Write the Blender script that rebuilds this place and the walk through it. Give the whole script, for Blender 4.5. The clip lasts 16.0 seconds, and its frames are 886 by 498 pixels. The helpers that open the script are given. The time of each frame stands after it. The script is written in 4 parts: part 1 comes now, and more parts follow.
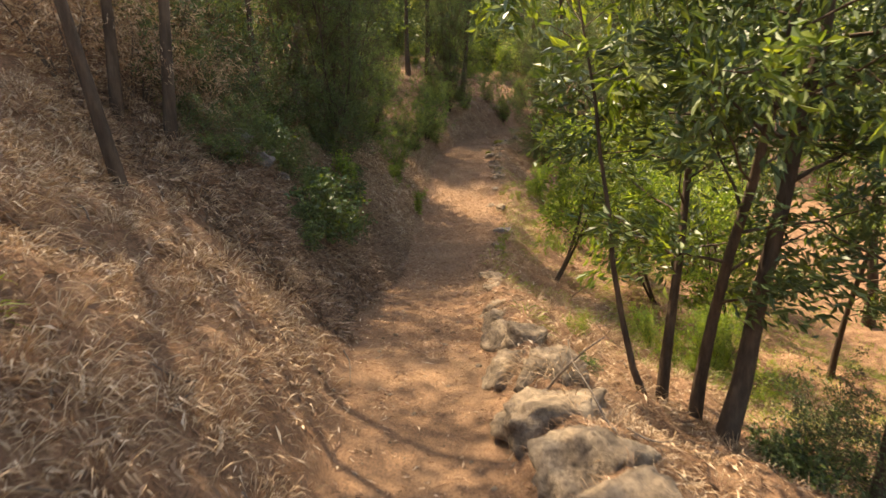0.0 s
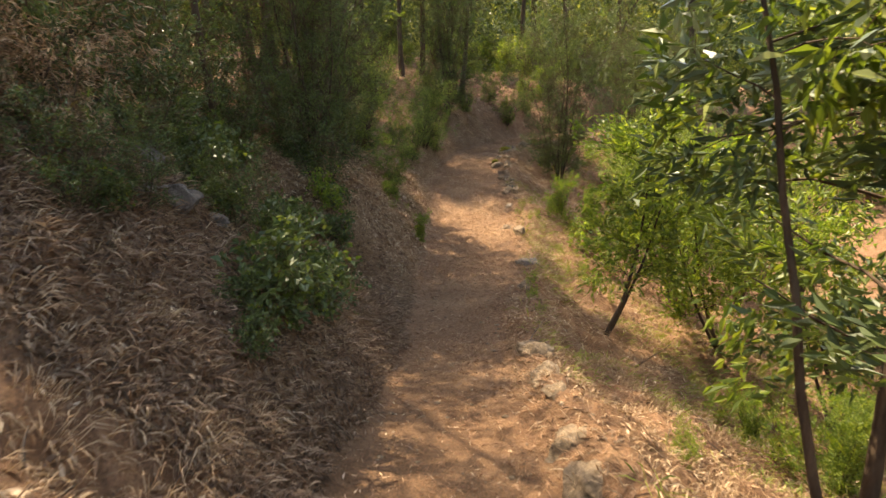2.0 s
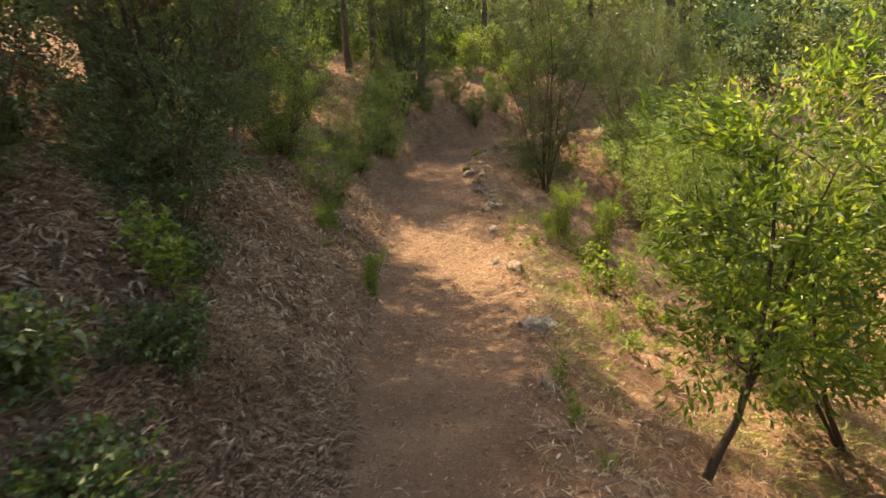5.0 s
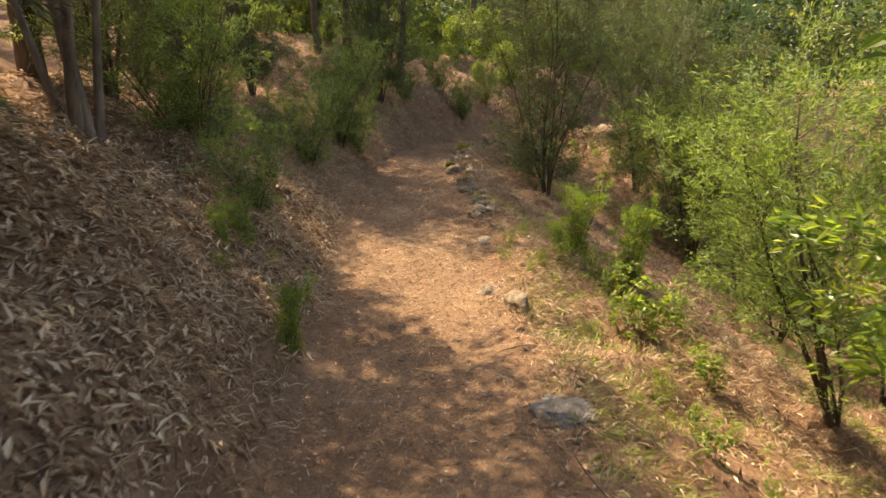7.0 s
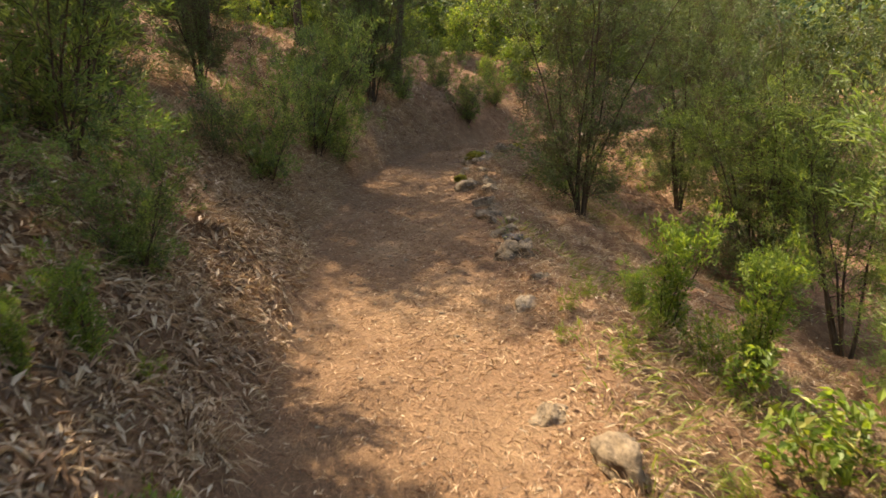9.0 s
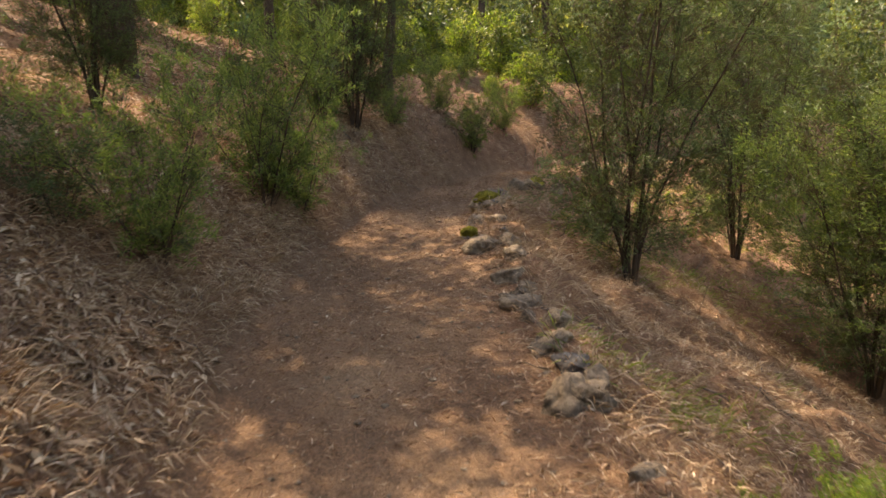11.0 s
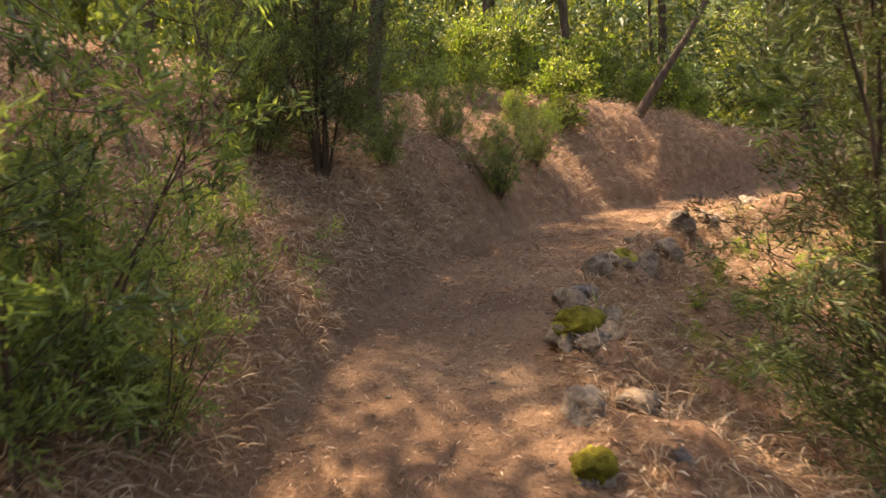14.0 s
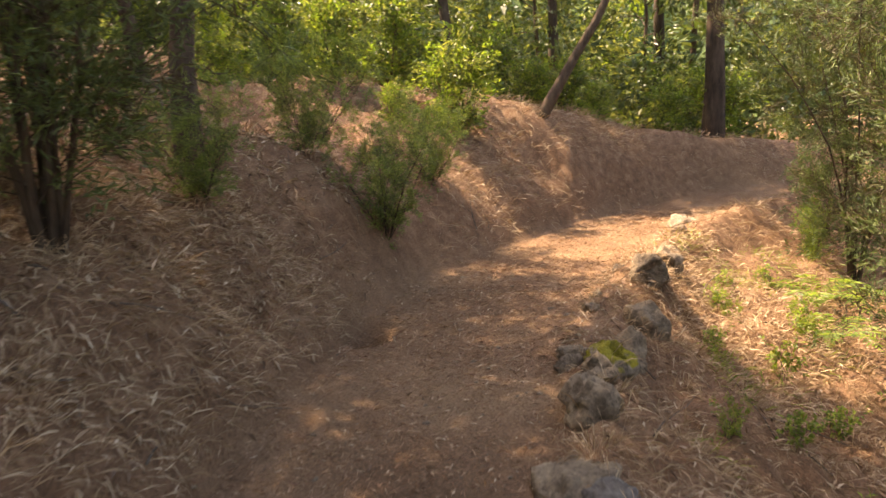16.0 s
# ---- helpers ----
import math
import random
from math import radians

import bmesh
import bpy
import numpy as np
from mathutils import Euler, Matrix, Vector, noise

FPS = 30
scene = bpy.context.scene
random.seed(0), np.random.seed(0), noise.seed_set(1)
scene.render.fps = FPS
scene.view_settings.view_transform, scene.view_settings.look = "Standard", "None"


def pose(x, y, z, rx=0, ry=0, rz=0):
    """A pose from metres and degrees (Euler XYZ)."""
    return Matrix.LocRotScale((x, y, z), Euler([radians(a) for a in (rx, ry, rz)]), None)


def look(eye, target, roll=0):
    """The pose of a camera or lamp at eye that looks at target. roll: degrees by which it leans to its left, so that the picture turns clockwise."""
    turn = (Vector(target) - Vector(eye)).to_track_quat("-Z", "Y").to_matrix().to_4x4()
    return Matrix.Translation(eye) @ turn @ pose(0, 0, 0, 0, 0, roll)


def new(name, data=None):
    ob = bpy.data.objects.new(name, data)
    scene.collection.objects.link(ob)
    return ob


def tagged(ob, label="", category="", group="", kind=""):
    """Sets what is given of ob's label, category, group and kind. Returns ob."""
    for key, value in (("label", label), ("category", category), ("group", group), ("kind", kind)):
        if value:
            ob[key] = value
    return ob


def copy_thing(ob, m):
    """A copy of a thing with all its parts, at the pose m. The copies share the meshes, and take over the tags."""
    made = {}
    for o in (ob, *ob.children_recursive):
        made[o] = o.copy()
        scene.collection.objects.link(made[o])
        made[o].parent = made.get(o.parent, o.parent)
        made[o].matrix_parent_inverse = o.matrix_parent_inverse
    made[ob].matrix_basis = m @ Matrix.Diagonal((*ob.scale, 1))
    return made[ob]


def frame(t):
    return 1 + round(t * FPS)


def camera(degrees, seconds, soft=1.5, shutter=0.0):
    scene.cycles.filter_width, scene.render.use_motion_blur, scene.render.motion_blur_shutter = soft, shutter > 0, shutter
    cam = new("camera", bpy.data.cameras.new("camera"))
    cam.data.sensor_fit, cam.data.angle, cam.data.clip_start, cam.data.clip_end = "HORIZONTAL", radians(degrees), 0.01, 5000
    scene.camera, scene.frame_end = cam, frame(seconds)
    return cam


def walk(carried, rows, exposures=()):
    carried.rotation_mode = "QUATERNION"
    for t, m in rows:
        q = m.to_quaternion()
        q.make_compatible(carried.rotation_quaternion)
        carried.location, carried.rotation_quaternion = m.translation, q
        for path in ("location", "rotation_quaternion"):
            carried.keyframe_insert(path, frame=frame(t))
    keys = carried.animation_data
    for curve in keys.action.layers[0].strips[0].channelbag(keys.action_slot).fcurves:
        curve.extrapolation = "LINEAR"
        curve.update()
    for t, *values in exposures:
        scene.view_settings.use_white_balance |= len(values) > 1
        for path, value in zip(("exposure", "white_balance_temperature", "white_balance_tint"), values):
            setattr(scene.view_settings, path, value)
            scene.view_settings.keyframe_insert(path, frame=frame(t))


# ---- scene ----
cam = camera(70.6, 16.0, 1.5, 0.35)
PATH = [
    (0, (0.011, -0.043, 1.426), (0.007, 1.883, 0.885), -1.1),
    (0.5, (-0.053, 0.541, 1.415), (-0.058, 2.465, 0.87), -1.0),
    (1, (-0.09, 1.134, 1.373), (-0.085, 3.061, 0.836), -0.9),
    (1.5, (-0.166, 1.733, 1.323), (-0.154, 3.66, 0.785), -0.9),
    (2, (-0.231, 2.334, 1.291), (-0.211, 4.262, 0.761), -1.6),
    (2.5, (-0.256, 2.914, 1.222), (-0.228, 4.844, 0.699), -2.2),
    (3, (-0.287, 3.467, 1.196), (-0.243, 5.401, 0.686), -2.8),
    (3.5, (-0.294, 4.048, 1.06), (-0.24, 5.982, 0.553), -3.4),
    (4, (-0.324, 4.603, 1.028), (-0.227, 6.536, 0.523), -4.1),
    (4.2, (-0.301, 4.822, 1.001), (-0.196, 6.752, 0.487), -4.2),
    (6.3, (0.108, 7.27, 0.549), (0.293, 9.197, 0.044), -2.0),
    (6.5, (0.145, 7.516, 0.465), (0.329, 9.443, -0.039), -2.0),
    (7, (0.163, 8.177, 0.4), (0.349, 10.104, -0.103), -2.0),
    (7.5, (0.22, 8.825, 0.274), (0.412, 10.753, -0.221), -2.1),
    (8, (0.22, 9.475, 0.243), (0.415, 11.404, -0.247), -2.1),
    (8.5, (0.242, 10.085, 0.227), (0.438, 12.015, -0.261), -2.0),
    (9, (0.26, 10.689, 0.193), (0.459, 12.62, -0.288), -1.8),
    (9.2, (0.242, 10.937, 0.196), (0.449, 12.867, -0.287), -1.8),
    (11.3, (0.529, 13.556, 0.155), (0.738, 15.507, -0.236), -2.0),
    (11.5, (0.548, 13.817, 0.149), (0.761, 15.769, -0.232), -1.8),
    (12, (0.614, 14.476, 0.189), (0.831, 16.432, -0.172), -1.8),
    (12.5, (0.6, 15.145, 0.23), (0.826, 17.102, -0.116), -1.7),
    (13, (0.58, 15.833, 0.286), (0.806, 17.79, -0.057), -2.4),
    (13.5, (0.61, 16.491, 0.314), (0.839, 18.449, -0.026), -3.2),
    (14, (0.584, 17.128, 0.347), (0.835, 19.082, 0.001), -3.3),
    (14.5, (0.661, 17.775, 0.334), (0.945, 19.725, -0.008), -3.7),
    (15, (0.736, 18.46, 0.38), (1.111, 20.393, 0.032), -3.6),
    (15.5, (0.871, 19.144, 0.432), (1.381, 21.044, 0.068), -3.5),
    (16, (1.003, 19.798, 0.488), (1.659, 21.649, 0.107), -3.2),
]
walk(cam, [(t, look(eye, target, roll)) for t, eye, target, roll in PATH], [(0, 2.18, 8800, 13), (4, 2.3, 8800, 12), (7, 2.26, 8700, 11), (8.5, 2.14, 8600, 10), (9.2, 2.16, 8600, 11), (12, 2.42, 8500, 18), (14, 2.62, 8900, 22), (16, 2.74, 9200, 20)])

# ---- world, sun and exposure ----
SUN_TO = Vector((-0.52, 0.66, 1.25)).normalized()
world = bpy.data.worlds.new("world")
scene.world = world
world.use_nodes = True
wn = world.node_tree
sky = wn.nodes.new("ShaderNodeTexSky")
sky.sky_type = "NISHITA"
sky.sun_disc = False
sky.sun_elevation = math.asin(SUN_TO.z)
sky.sun_rotation = math.atan2(SUN_TO.x, SUN_TO.y)
sky.dust_density = 1.5
wn.nodes["Background"].inputs[1].default_value = 0.15
wn.links.new(sky.outputs[0], wn.nodes["Background"].inputs[0])
sun_data = bpy.data.lights.new("sun", "SUN")
sun_data.energy = 3.6
sun_data.angle = radians(0.55)
sun_data.color = (1.0, 0.93, 0.80)
sun = new("sun", sun_data)
sun.matrix_world = look(tuple(SUN_TO * 60), (0, 0, 0))

# ---- materials ----


def material(name):
    m = bpy.data.materials.new(name)
    m.use_nodes = True
    n = m.node_tree.nodes
    return m, m.node_tree, n["Principled BSDF"]


def node(tree, kind, **values):
    nd = tree.nodes.new(kind)
    for key, value in values.items():
        nd.inputs[key.replace("_", " ")].default_value = value
    return nd


def ramp(tree, source, stops):
    r = tree.nodes.new("ShaderNodeValToRGB")
    el = r.color_ramp.elements
    while len(el) < len(stops):
        el.new(0.5)
    for e, (p, c) in zip(el, stops):
        e.position, e.color = p, (*c, 1)
    tree.links.new(source, r.inputs[0])
    return r.outputs[0]


def mixed(tree, kind, factor, a, b):
    mx = tree.nodes.new("ShaderNodeMix")
    mx.data_type, mx.blend_type = "RGBA", kind
    for slot, value in ((mx.inputs[0], factor), (mx.inputs[6], a), (mx.inputs[7], b)):
        if hasattr(value, "links") or hasattr(value, "is_linked"):
            tree.links.new(value, slot)
        elif isinstance(value, tuple):
            slot.default_value = (*value, 1)
        else:
            slot.default_value = value
    return mx.outputs[2]


def noise_out(tree, scale, detail=4, rough=0.55, stretch=None):
    nz = node(tree, "ShaderNodeTexNoise", Scale=scale, Detail=detail, Roughness=rough)
    co = tree.nodes.new("ShaderNodeTexCoord")
    if stretch:
        mp = tree.nodes.new("ShaderNodeMapping")
        mp.inputs["Scale"].default_value = stretch
        tree.links.new(co.outputs["Object"], mp.inputs[0])
        tree.links.new(mp.outputs[0], nz.inputs["Vector"])
    else:
        tree.links.new(co.outputs["Object"], nz.inputs["Vector"])
    return nz.outputs["Fac"]


def bumped(tree, bsdf, height, strength, distance):
    b = node(tree, "ShaderNodeBump", Strength=strength, Distance=distance)
    tree.links.new(height, b.inputs["Height"])
    tree.links.new(b.outputs[0], bsdf.inputs["Normal"])


def ground_material():
    m, t, p = material("soil")
    big = noise_out(t, 0.9, 5)
    mid = noise_out(t, 7.0, 6, 0.65)
    fine = noise_out(t, 60.0, 5, 0.7)
    trail = ramp(t, big, [(0.3, (0.135, 0.078, 0.046)), (0.5, (0.18, 0.107, 0.063)), (0.72, (0.24, 0.152, 0.09))])
    bank = ramp(t, mid, [(0.25, (0.1, 0.056, 0.033)), (0.5, (0.185, 0.105, 0.062)), (0.75, (0.28, 0.175, 0.105))])
    at = t.nodes.new("ShaderNodeAttribute")
    at.attribute_name = "trodden"
    col = mixed(t, "MIX", at.outputs["Fac"], bank, trail)
    grit = ramp(t, fine, [(0.3, (0.45, 0.42, 0.4)), (0.5, (1, 1, 1)), (0.7, (1.5, 1.42, 1.35))])
    col = mixed(t, "MULTIPLY", 0.85, col, grit)
    t.links.new(col, p.inputs["Base Color"])
    p.inputs["Roughness"].default_value = 0.95
    p.inputs["Specular IOR Level"].default_value = 0.15
    hm = mixed(t, "MIX", 0.5, mid, fine)
    bumped(t, p, hm, 1.0, 0.045)
    return m


def leaf_material(name, stops, gloss=0.45, through_light=0.35, warm=(1.25, 1.2, 0.6)):
    m, t, p = material(name)
    g = t.nodes.new("ShaderNodeNewGeometry")
    col = ramp(t, g.outputs["Random Per Island"], stops)
    t.links.new(col, p.inputs["Base Color"])
    p.inputs["Roughness"].default_value = gloss
    p.inputs["Specular IOR Level"].default_value = 0.4
    tr = t.nodes.new("ShaderNodeBsdfTranslucent")
    lit = mixed(t, "MULTIPLY", 1.0, col, warm)
    t.links.new(lit, tr.inputs[0])
    mx = t.nodes.new("ShaderNodeMixShader")
    mx.inputs[0].default_value = through_light
    t.links.new(p.outputs[0], mx.inputs[1])
    t.links.new(tr.outputs[0], mx.inputs[2])
    t.links.new(mx.outputs[0], t.nodes["Material Output"].inputs[0])
    return m


def bark_material(name, dark, light, scale=14.0):
    m, t, p = material(name)
    a = noise_out(t, scale, 6, 0.7, (1, 1, 0.22))
    b = noise_out(t, 2.2, 4)
    col = ramp(t, a, [(0.3, dark), (0.72, light)])
    blot = ramp(t, b, [(0.35, (0.7, 0.7, 0.68)), (0.65, (1.15, 1.12, 1.05))])
    t.links.new(mixed(t, "MULTIPLY", 1.0, col, blot), p.inputs["Base Color"])
    p.inputs["Roughness"].default_value = 0.9
    p.inputs["Specular IOR Level"].default_value = 0.2
    bumped(t, p, a, 0.9, 0.02)
    return m


def stone_material(name, moss=0.0, tone=1.0, cool=(1.0, 1.0, 1.0)):
    m, t, p = material(name)
    a = noise_out(t, 5.0, 6, 0.65)
    b = noise_out(t, 38.0, 5, 0.75)
    d = [tuple(v * tone * k for v, k in zip(c, cool)) for c in ((0.085, 0.066, 0.048), (0.22, 0.17, 0.125), (0.38, 0.31, 0.23))]
    col = ramp(t, a, [(0.28, d[0]), (0.5, d[1]), (0.75, d[2])])
    spots = ramp(t, b, [(0.33, (0.5, 0.48, 0.46)), (0.5, (1, 1, 1)), (0.7, (1.4, 1.38, 1.3))])
    col = mixed(t, "MULTIPLY", 0.9, col, spots)
    if moss:
        g = t.nodes.new("ShaderNodeNewGeometry")
        sep = t.nodes.new("ShaderNodeSeparateXYZ")
        t.links.new(g.outputs["Normal"], sep.inputs[0])
        add = t.nodes.new("ShaderNodeMath")
        add.operation = "ADD"
        t.links.new(sep.outputs[2], add.inputs[0])
        t.links.new(noise_out(t, 9.0, 4), add.inputs[1])
        lo = 1.35 - 0.6 * moss
        half = t.nodes.new("ShaderNodeMath")
        half.operation = "MULTIPLY"
        half.inputs[1].default_value = 0.5
        t.links.new(add.outputs[0], half.inputs[0])
        mask = ramp(t, half.outputs[0], [(lo / 2, (0, 0, 0)), (lo / 2 + 0.1, (1, 1, 1))])
        green = ramp(t, b, [(0.3, (0.10, 0.085, 0.01)), (0.7, (0.30, 0.25, 0.025))])
        col = mixed(t, "MIX", mask, col, green)
    t.links.new(col, p.inputs["Base Color"])
    p.inputs["Roughness"].default_value = 0.92
    p.inputs["Specular IOR Level"].default_value = 0.25
    bumped(t, p, mixed(t, "MIX", 0.45, a, b), 1.0, 0.035)
    return m


SOIL = ground_material()
STRAW = leaf_material("dry_straw", [(0.0, (0.16, 0.092, 0.052)), (0.35, (0.29, 0.18, 0.10)), (0.7, (0.39, 0.27, 0.165)), (1.0, (0.52, 0.40, 0.27))], 0.75, 0.15, (1.1, 1.0, 0.8))
LITTER = leaf_material("dead_leaves", [(0.0, (0.105, 0.06, 0.036)), (0.4, (0.25, 0.15, 0.088)), (0.75, (0.40, 0.27, 0.17)), (1.0, (0.58, 0.46, 0.33))], 0.7, 0.1, (1.1, 1.0, 0.8))
# dead-leaf colours darkened, with the thicket's shade put into them
LITTER_SHADED = leaf_material("shaded_litter", [(0.0, (0.07, 0.042, 0.027)), (0.5, (0.175, 0.107, 0.065)), (0.85, (0.28, 0.18, 0.115)), (1.0, (0.43, 0.32, 0.22))], 0.75, 0.1, (1.1, 1.0, 0.8))
NEEDLE = leaf_material("fallen_needles", [(0.0, (0.13, 0.062, 0.034)), (0.5, (0.25, 0.135, 0.075)), (0.85, (0.37, 0.23, 0.135)), (1.0, (0.52, 0.40, 0.28))], 0.75, 0.1, (1.1, 1.0, 0.8))
GRASS = leaf_material("green_grass", [(0.0, (0.10, 0.14, 0.025)), (0.5, (0.18, 0.22, 0.04)), (1.0, (0.30, 0.27, 0.08))], 0.6, 0.35)
LEAF = leaf_material("lance_leaf", [(0.0, (0.06, 0.10, 0.022)), (0.5, (0.115, 0.165, 0.032)), (0.85, (0.175, 0.22, 0.04)), (1.0, (0.25, 0.285, 0.052))], 0.4, 0.45)
LEAF_DARK = leaf_material("dark_leaf", [(0.0, (0.035, 0.058, 0.022)), (0.6, (0.07, 0.105, 0.034)), (1.0, (0.12, 0.15, 0.05))], 0.45, 0.28)
LEAF_PALE = leaf_material("silver_leaf", [(0.0, (0.10, 0.14, 0.09)), (0.6, (0.18, 0.23, 0.15)), (1.0, (0.30, 0.35, 0.24))], 0.32, 0.3)
HEATH = leaf_material("heath_needles", [(0.0, (0.052, 0.075, 0.027)), (0.6, (0.1, 0.138, 0.047)), (1.0, (0.16, 0.195, 0.066))], 0.6, 0.3)
HEATH_PALE = leaf_material("pale_heath_needles", [(0.0, (0.10, 0.15, 0.045)), (0.6, (0.165, 0.235, 0.07)), (1.0, (0.27, 0.33, 0.11))], 0.6, 0.5)
HEATH_DRY = leaf_material("dry_heath_needles", [(0.0, (0.06, 0.045, 0.025)), (0.6, (0.09, 0.075, 0.035)), (1.0, (0.12, 0.12, 0.05))], 0.7, 0.2)
FRESH = leaf_material("fresh_leaf", [(0.0, (0.085, 0.14, 0.028)), (0.6, (0.155, 0.23, 0.045)), (1.0, (0.28, 0.34, 0.07))], 0.4, 0.58)
FAR_LEAF = leaf_material("far_leaf", [(0.0, (0.05, 0.07, 0.026)), (0.5, (0.105, 0.135, 0.045)), (0.85, (0.18, 0.20, 0.065)), (1.0, (0.29, 0.30, 0.10))], 0.45, 0.45)
BARK = bark_material("brown_bark", (0.035, 0.024, 0.017), (0.13, 0.09, 0.062))
BARK_GREY = bark_material("grey_bark", (0.06, 0.045, 0.035), (0.21, 0.16, 0.125))
BARK_PINE = bark_material("pine_bark", (0.018, 0.013, 0.010), (0.09, 0.062, 0.045), 9.0)
STONE = stone_material("weathered_stone", 0.0, 0.78, (1.02, 0.97, 0.9))
STONE_DARK = stone_material("dark_stone", 0.0, 0.62, (0.9, 1.0, 1.2))
STONE_PALE = stone_material("pale_stone", 0.0, 1.0)
STONE_MOSS = stone_material("mossy_stone", 0.5)


def moss_material():
    m, t, p = material("cushion_moss")
    a, b = noise_out(t, 14.0, 5), noise_out(t, 120.0, 4, 0.7)
    col = ramp(t, a, [(0.3, (0.09, 0.08, 0.012)), (0.5, (0.165, 0.14, 0.02)), (0.72, (0.27, 0.23, 0.035))])
    t.links.new(mixed(t, "MULTIPLY", 0.8, col, ramp(t, b, [(0.3, (0.4, 0.42, 0.4)), (0.7, (1.4, 1.4, 1.3))])), p.inputs["Base Color"])
    p.inputs["Roughness"].default_value = 1.0
    p.inputs["Specular IOR Level"].default_value = 0.1
    bumped(t, p, b, 1.0, 0.02)
    return m


MOSS = moss_material()

# ---- mesh helpers ----


class Build:
    """Gathers vertices and faces for one mesh."""

    def __init__(self):
        self.v, self.f3, self.f4, self.n = [], [], [], 0

    def add(self, verts, tris=None, quads=None):
        if tris is not None and len(tris):
            self.f3.append(np.asarray(tris) + self.n)
        if quads is not None and len(quads):
            self.f4.append(np.asarray(quads) + self.n)
        self.v.append(np.asarray(verts, dtype=float))
        self.n += len(verts)

    def mesh(self, name, mat, smooth=True):
        me = bpy.data.meshes.new(name)
        v = np.concatenate(self.v)
        f3 = np.concatenate(self.f3) if self.f3 else np.zeros((0, 3), int)
        f4 = np.concatenate(self.f4) if self.f4 else np.zeros((0, 4), int)
        me.vertices.add(len(v))
        me.vertices.foreach_set("co", v.ravel())
        me.loops.add(f3.size + f4.size)
        me.loops.foreach_set("vertex_index", np.concatenate([f3.ravel(), f4.ravel()]).astype(np.int32))
        me.polygons.add(len(f3) + len(f4))
        starts = np.concatenate([np.arange(len(f3)) * 3, f3.size + np.arange(len(f4)) * 4])
        me.polygons.foreach_set("loop_start", starts.astype(np.int32))
        me.polygons.foreach_set("use_smooth", np.full(len(starts), smooth))
        me.update(calc_edges=True)
        me.validate()
        me.materials.append(mat)
        return me


def part(name, build, mat, parent, label="", smooth=True):
    ob = new(name, build.mesh(name, mat, smooth))
    ob.parent = parent
    if label:
        tagged(ob, label)
    return ob


def unit(a):
    return a / np.maximum(np.linalg.norm(a, axis=-1, keepdims=True), 1e-9)


def tube(b, pts, radii, sides=6):
    """A tapered, bent round bar along pts."""
    pts = np.asarray(pts, float)
    tan = unit(np.gradient(pts, axis=0))
    ref = np.array([0.31, 0.95, 0.05]) if abs(tan[0][1]) < 0.9 else np.array([1.0, 0, 0])
    u = unit(np.cross(tan, ref))
    w = np.cross(tan, u)
    a = np.linspace(0, 2 * math.pi, sides, endpoint=False)
    ring = u[:, None, :] * np.cos(a)[None, :, None] + w[:, None, :] * np.sin(a)[None, :, None]
    v = pts[:, None, :] + ring * np.asarray(radii)[:, None, None]
    n = len(pts)
    i, j = np.meshgrid(np.arange(n - 1), np.arange(sides), indexing="ij")
    k = (j + 1) % sides
    q = np.stack([i * sides + j, i * sides + k, (i + 1) * sides + k, (i + 1) * sides + j], -1).reshape(-1, 4)
    cap = [[(n - 1) * sides, (n - 1) * sides + s, (n - 1) * sides + s + 1] for s in range(1, sides - 1)]
    b.add(v.reshape(-1, 3), cap, q)


def leaves(b, pos, way, rng, length, width, fold=0.25, droop=0.3, wild=0.8, face_up=0.0):
    """Lance-shaped leaves, folded along the midrib, one at each place."""
    n = len(pos)
    d = unit(unit(way) + rng.normal(0, wild, (n, 3)) * 0.6 + np.array([0, 0, -droop]))
    side = unit(np.cross(d, rng.normal(0, 1, (n, 3)) * (1 - face_up) + np.array([0, 0, face_up])))
    up = np.cross(side, d)
    ln = (length * rng.uniform(0.6, 1.25, n))[:, None]
    wd = (width * rng.uniform(0.7, 1.2, n))[:, None]
    base, tip = pos, pos + d * ln - up * ln * 0.12
    mid = pos + d * ln * 0.45
    left, right = mid + side * wd * 0.5 + up * wd * fold, mid - side * wd * 0.5 + up * wd * fold
    v = np.stack([base, left, tip, right], 1).reshape(-1, 3)
    k = np.arange(n)[:, None] * 4
    b.add(v, np.concatenate([k + np.array([[0, 2, 1]]), k + np.array([[0, 3, 2]])]))


def blades(b, pos, way, rng, length, width, bend=0.5):
    """Thin bent blades of grass or straw."""
    n = len(pos)
    d = unit(way + rng.normal(0, 0.25, (n, 3)))
    side = unit(np.cross(d, rng.normal(0, 1, (n, 3))))
    ln = (length * rng.uniform(0.5, 1.4, n))[:, None]
    wd = width * rng.uniform(0.6, 1.3, n)[:, None]
    fall = np.zeros((n, 3))
    fall[:, 2] = -1
    sway = rng.normal(0, 0.25, (n, 3))
    mid = pos + d * ln * 0.55 + sway * ln * 0.1
    tip = pos + d * ln * 0.95 + (fall * bend + sway) * ln * 0.4
    v = np.stack([pos, mid + side * wd * 0.5, tip, mid - side * wd * 0.5], 1).reshape(-1, 3)
    k = np.arange(n)[:, None] * 4
    b.add(v, np.concatenate([k + np.array([[0, 1, 3]]), k + np.array([[1, 2, 3]])]))


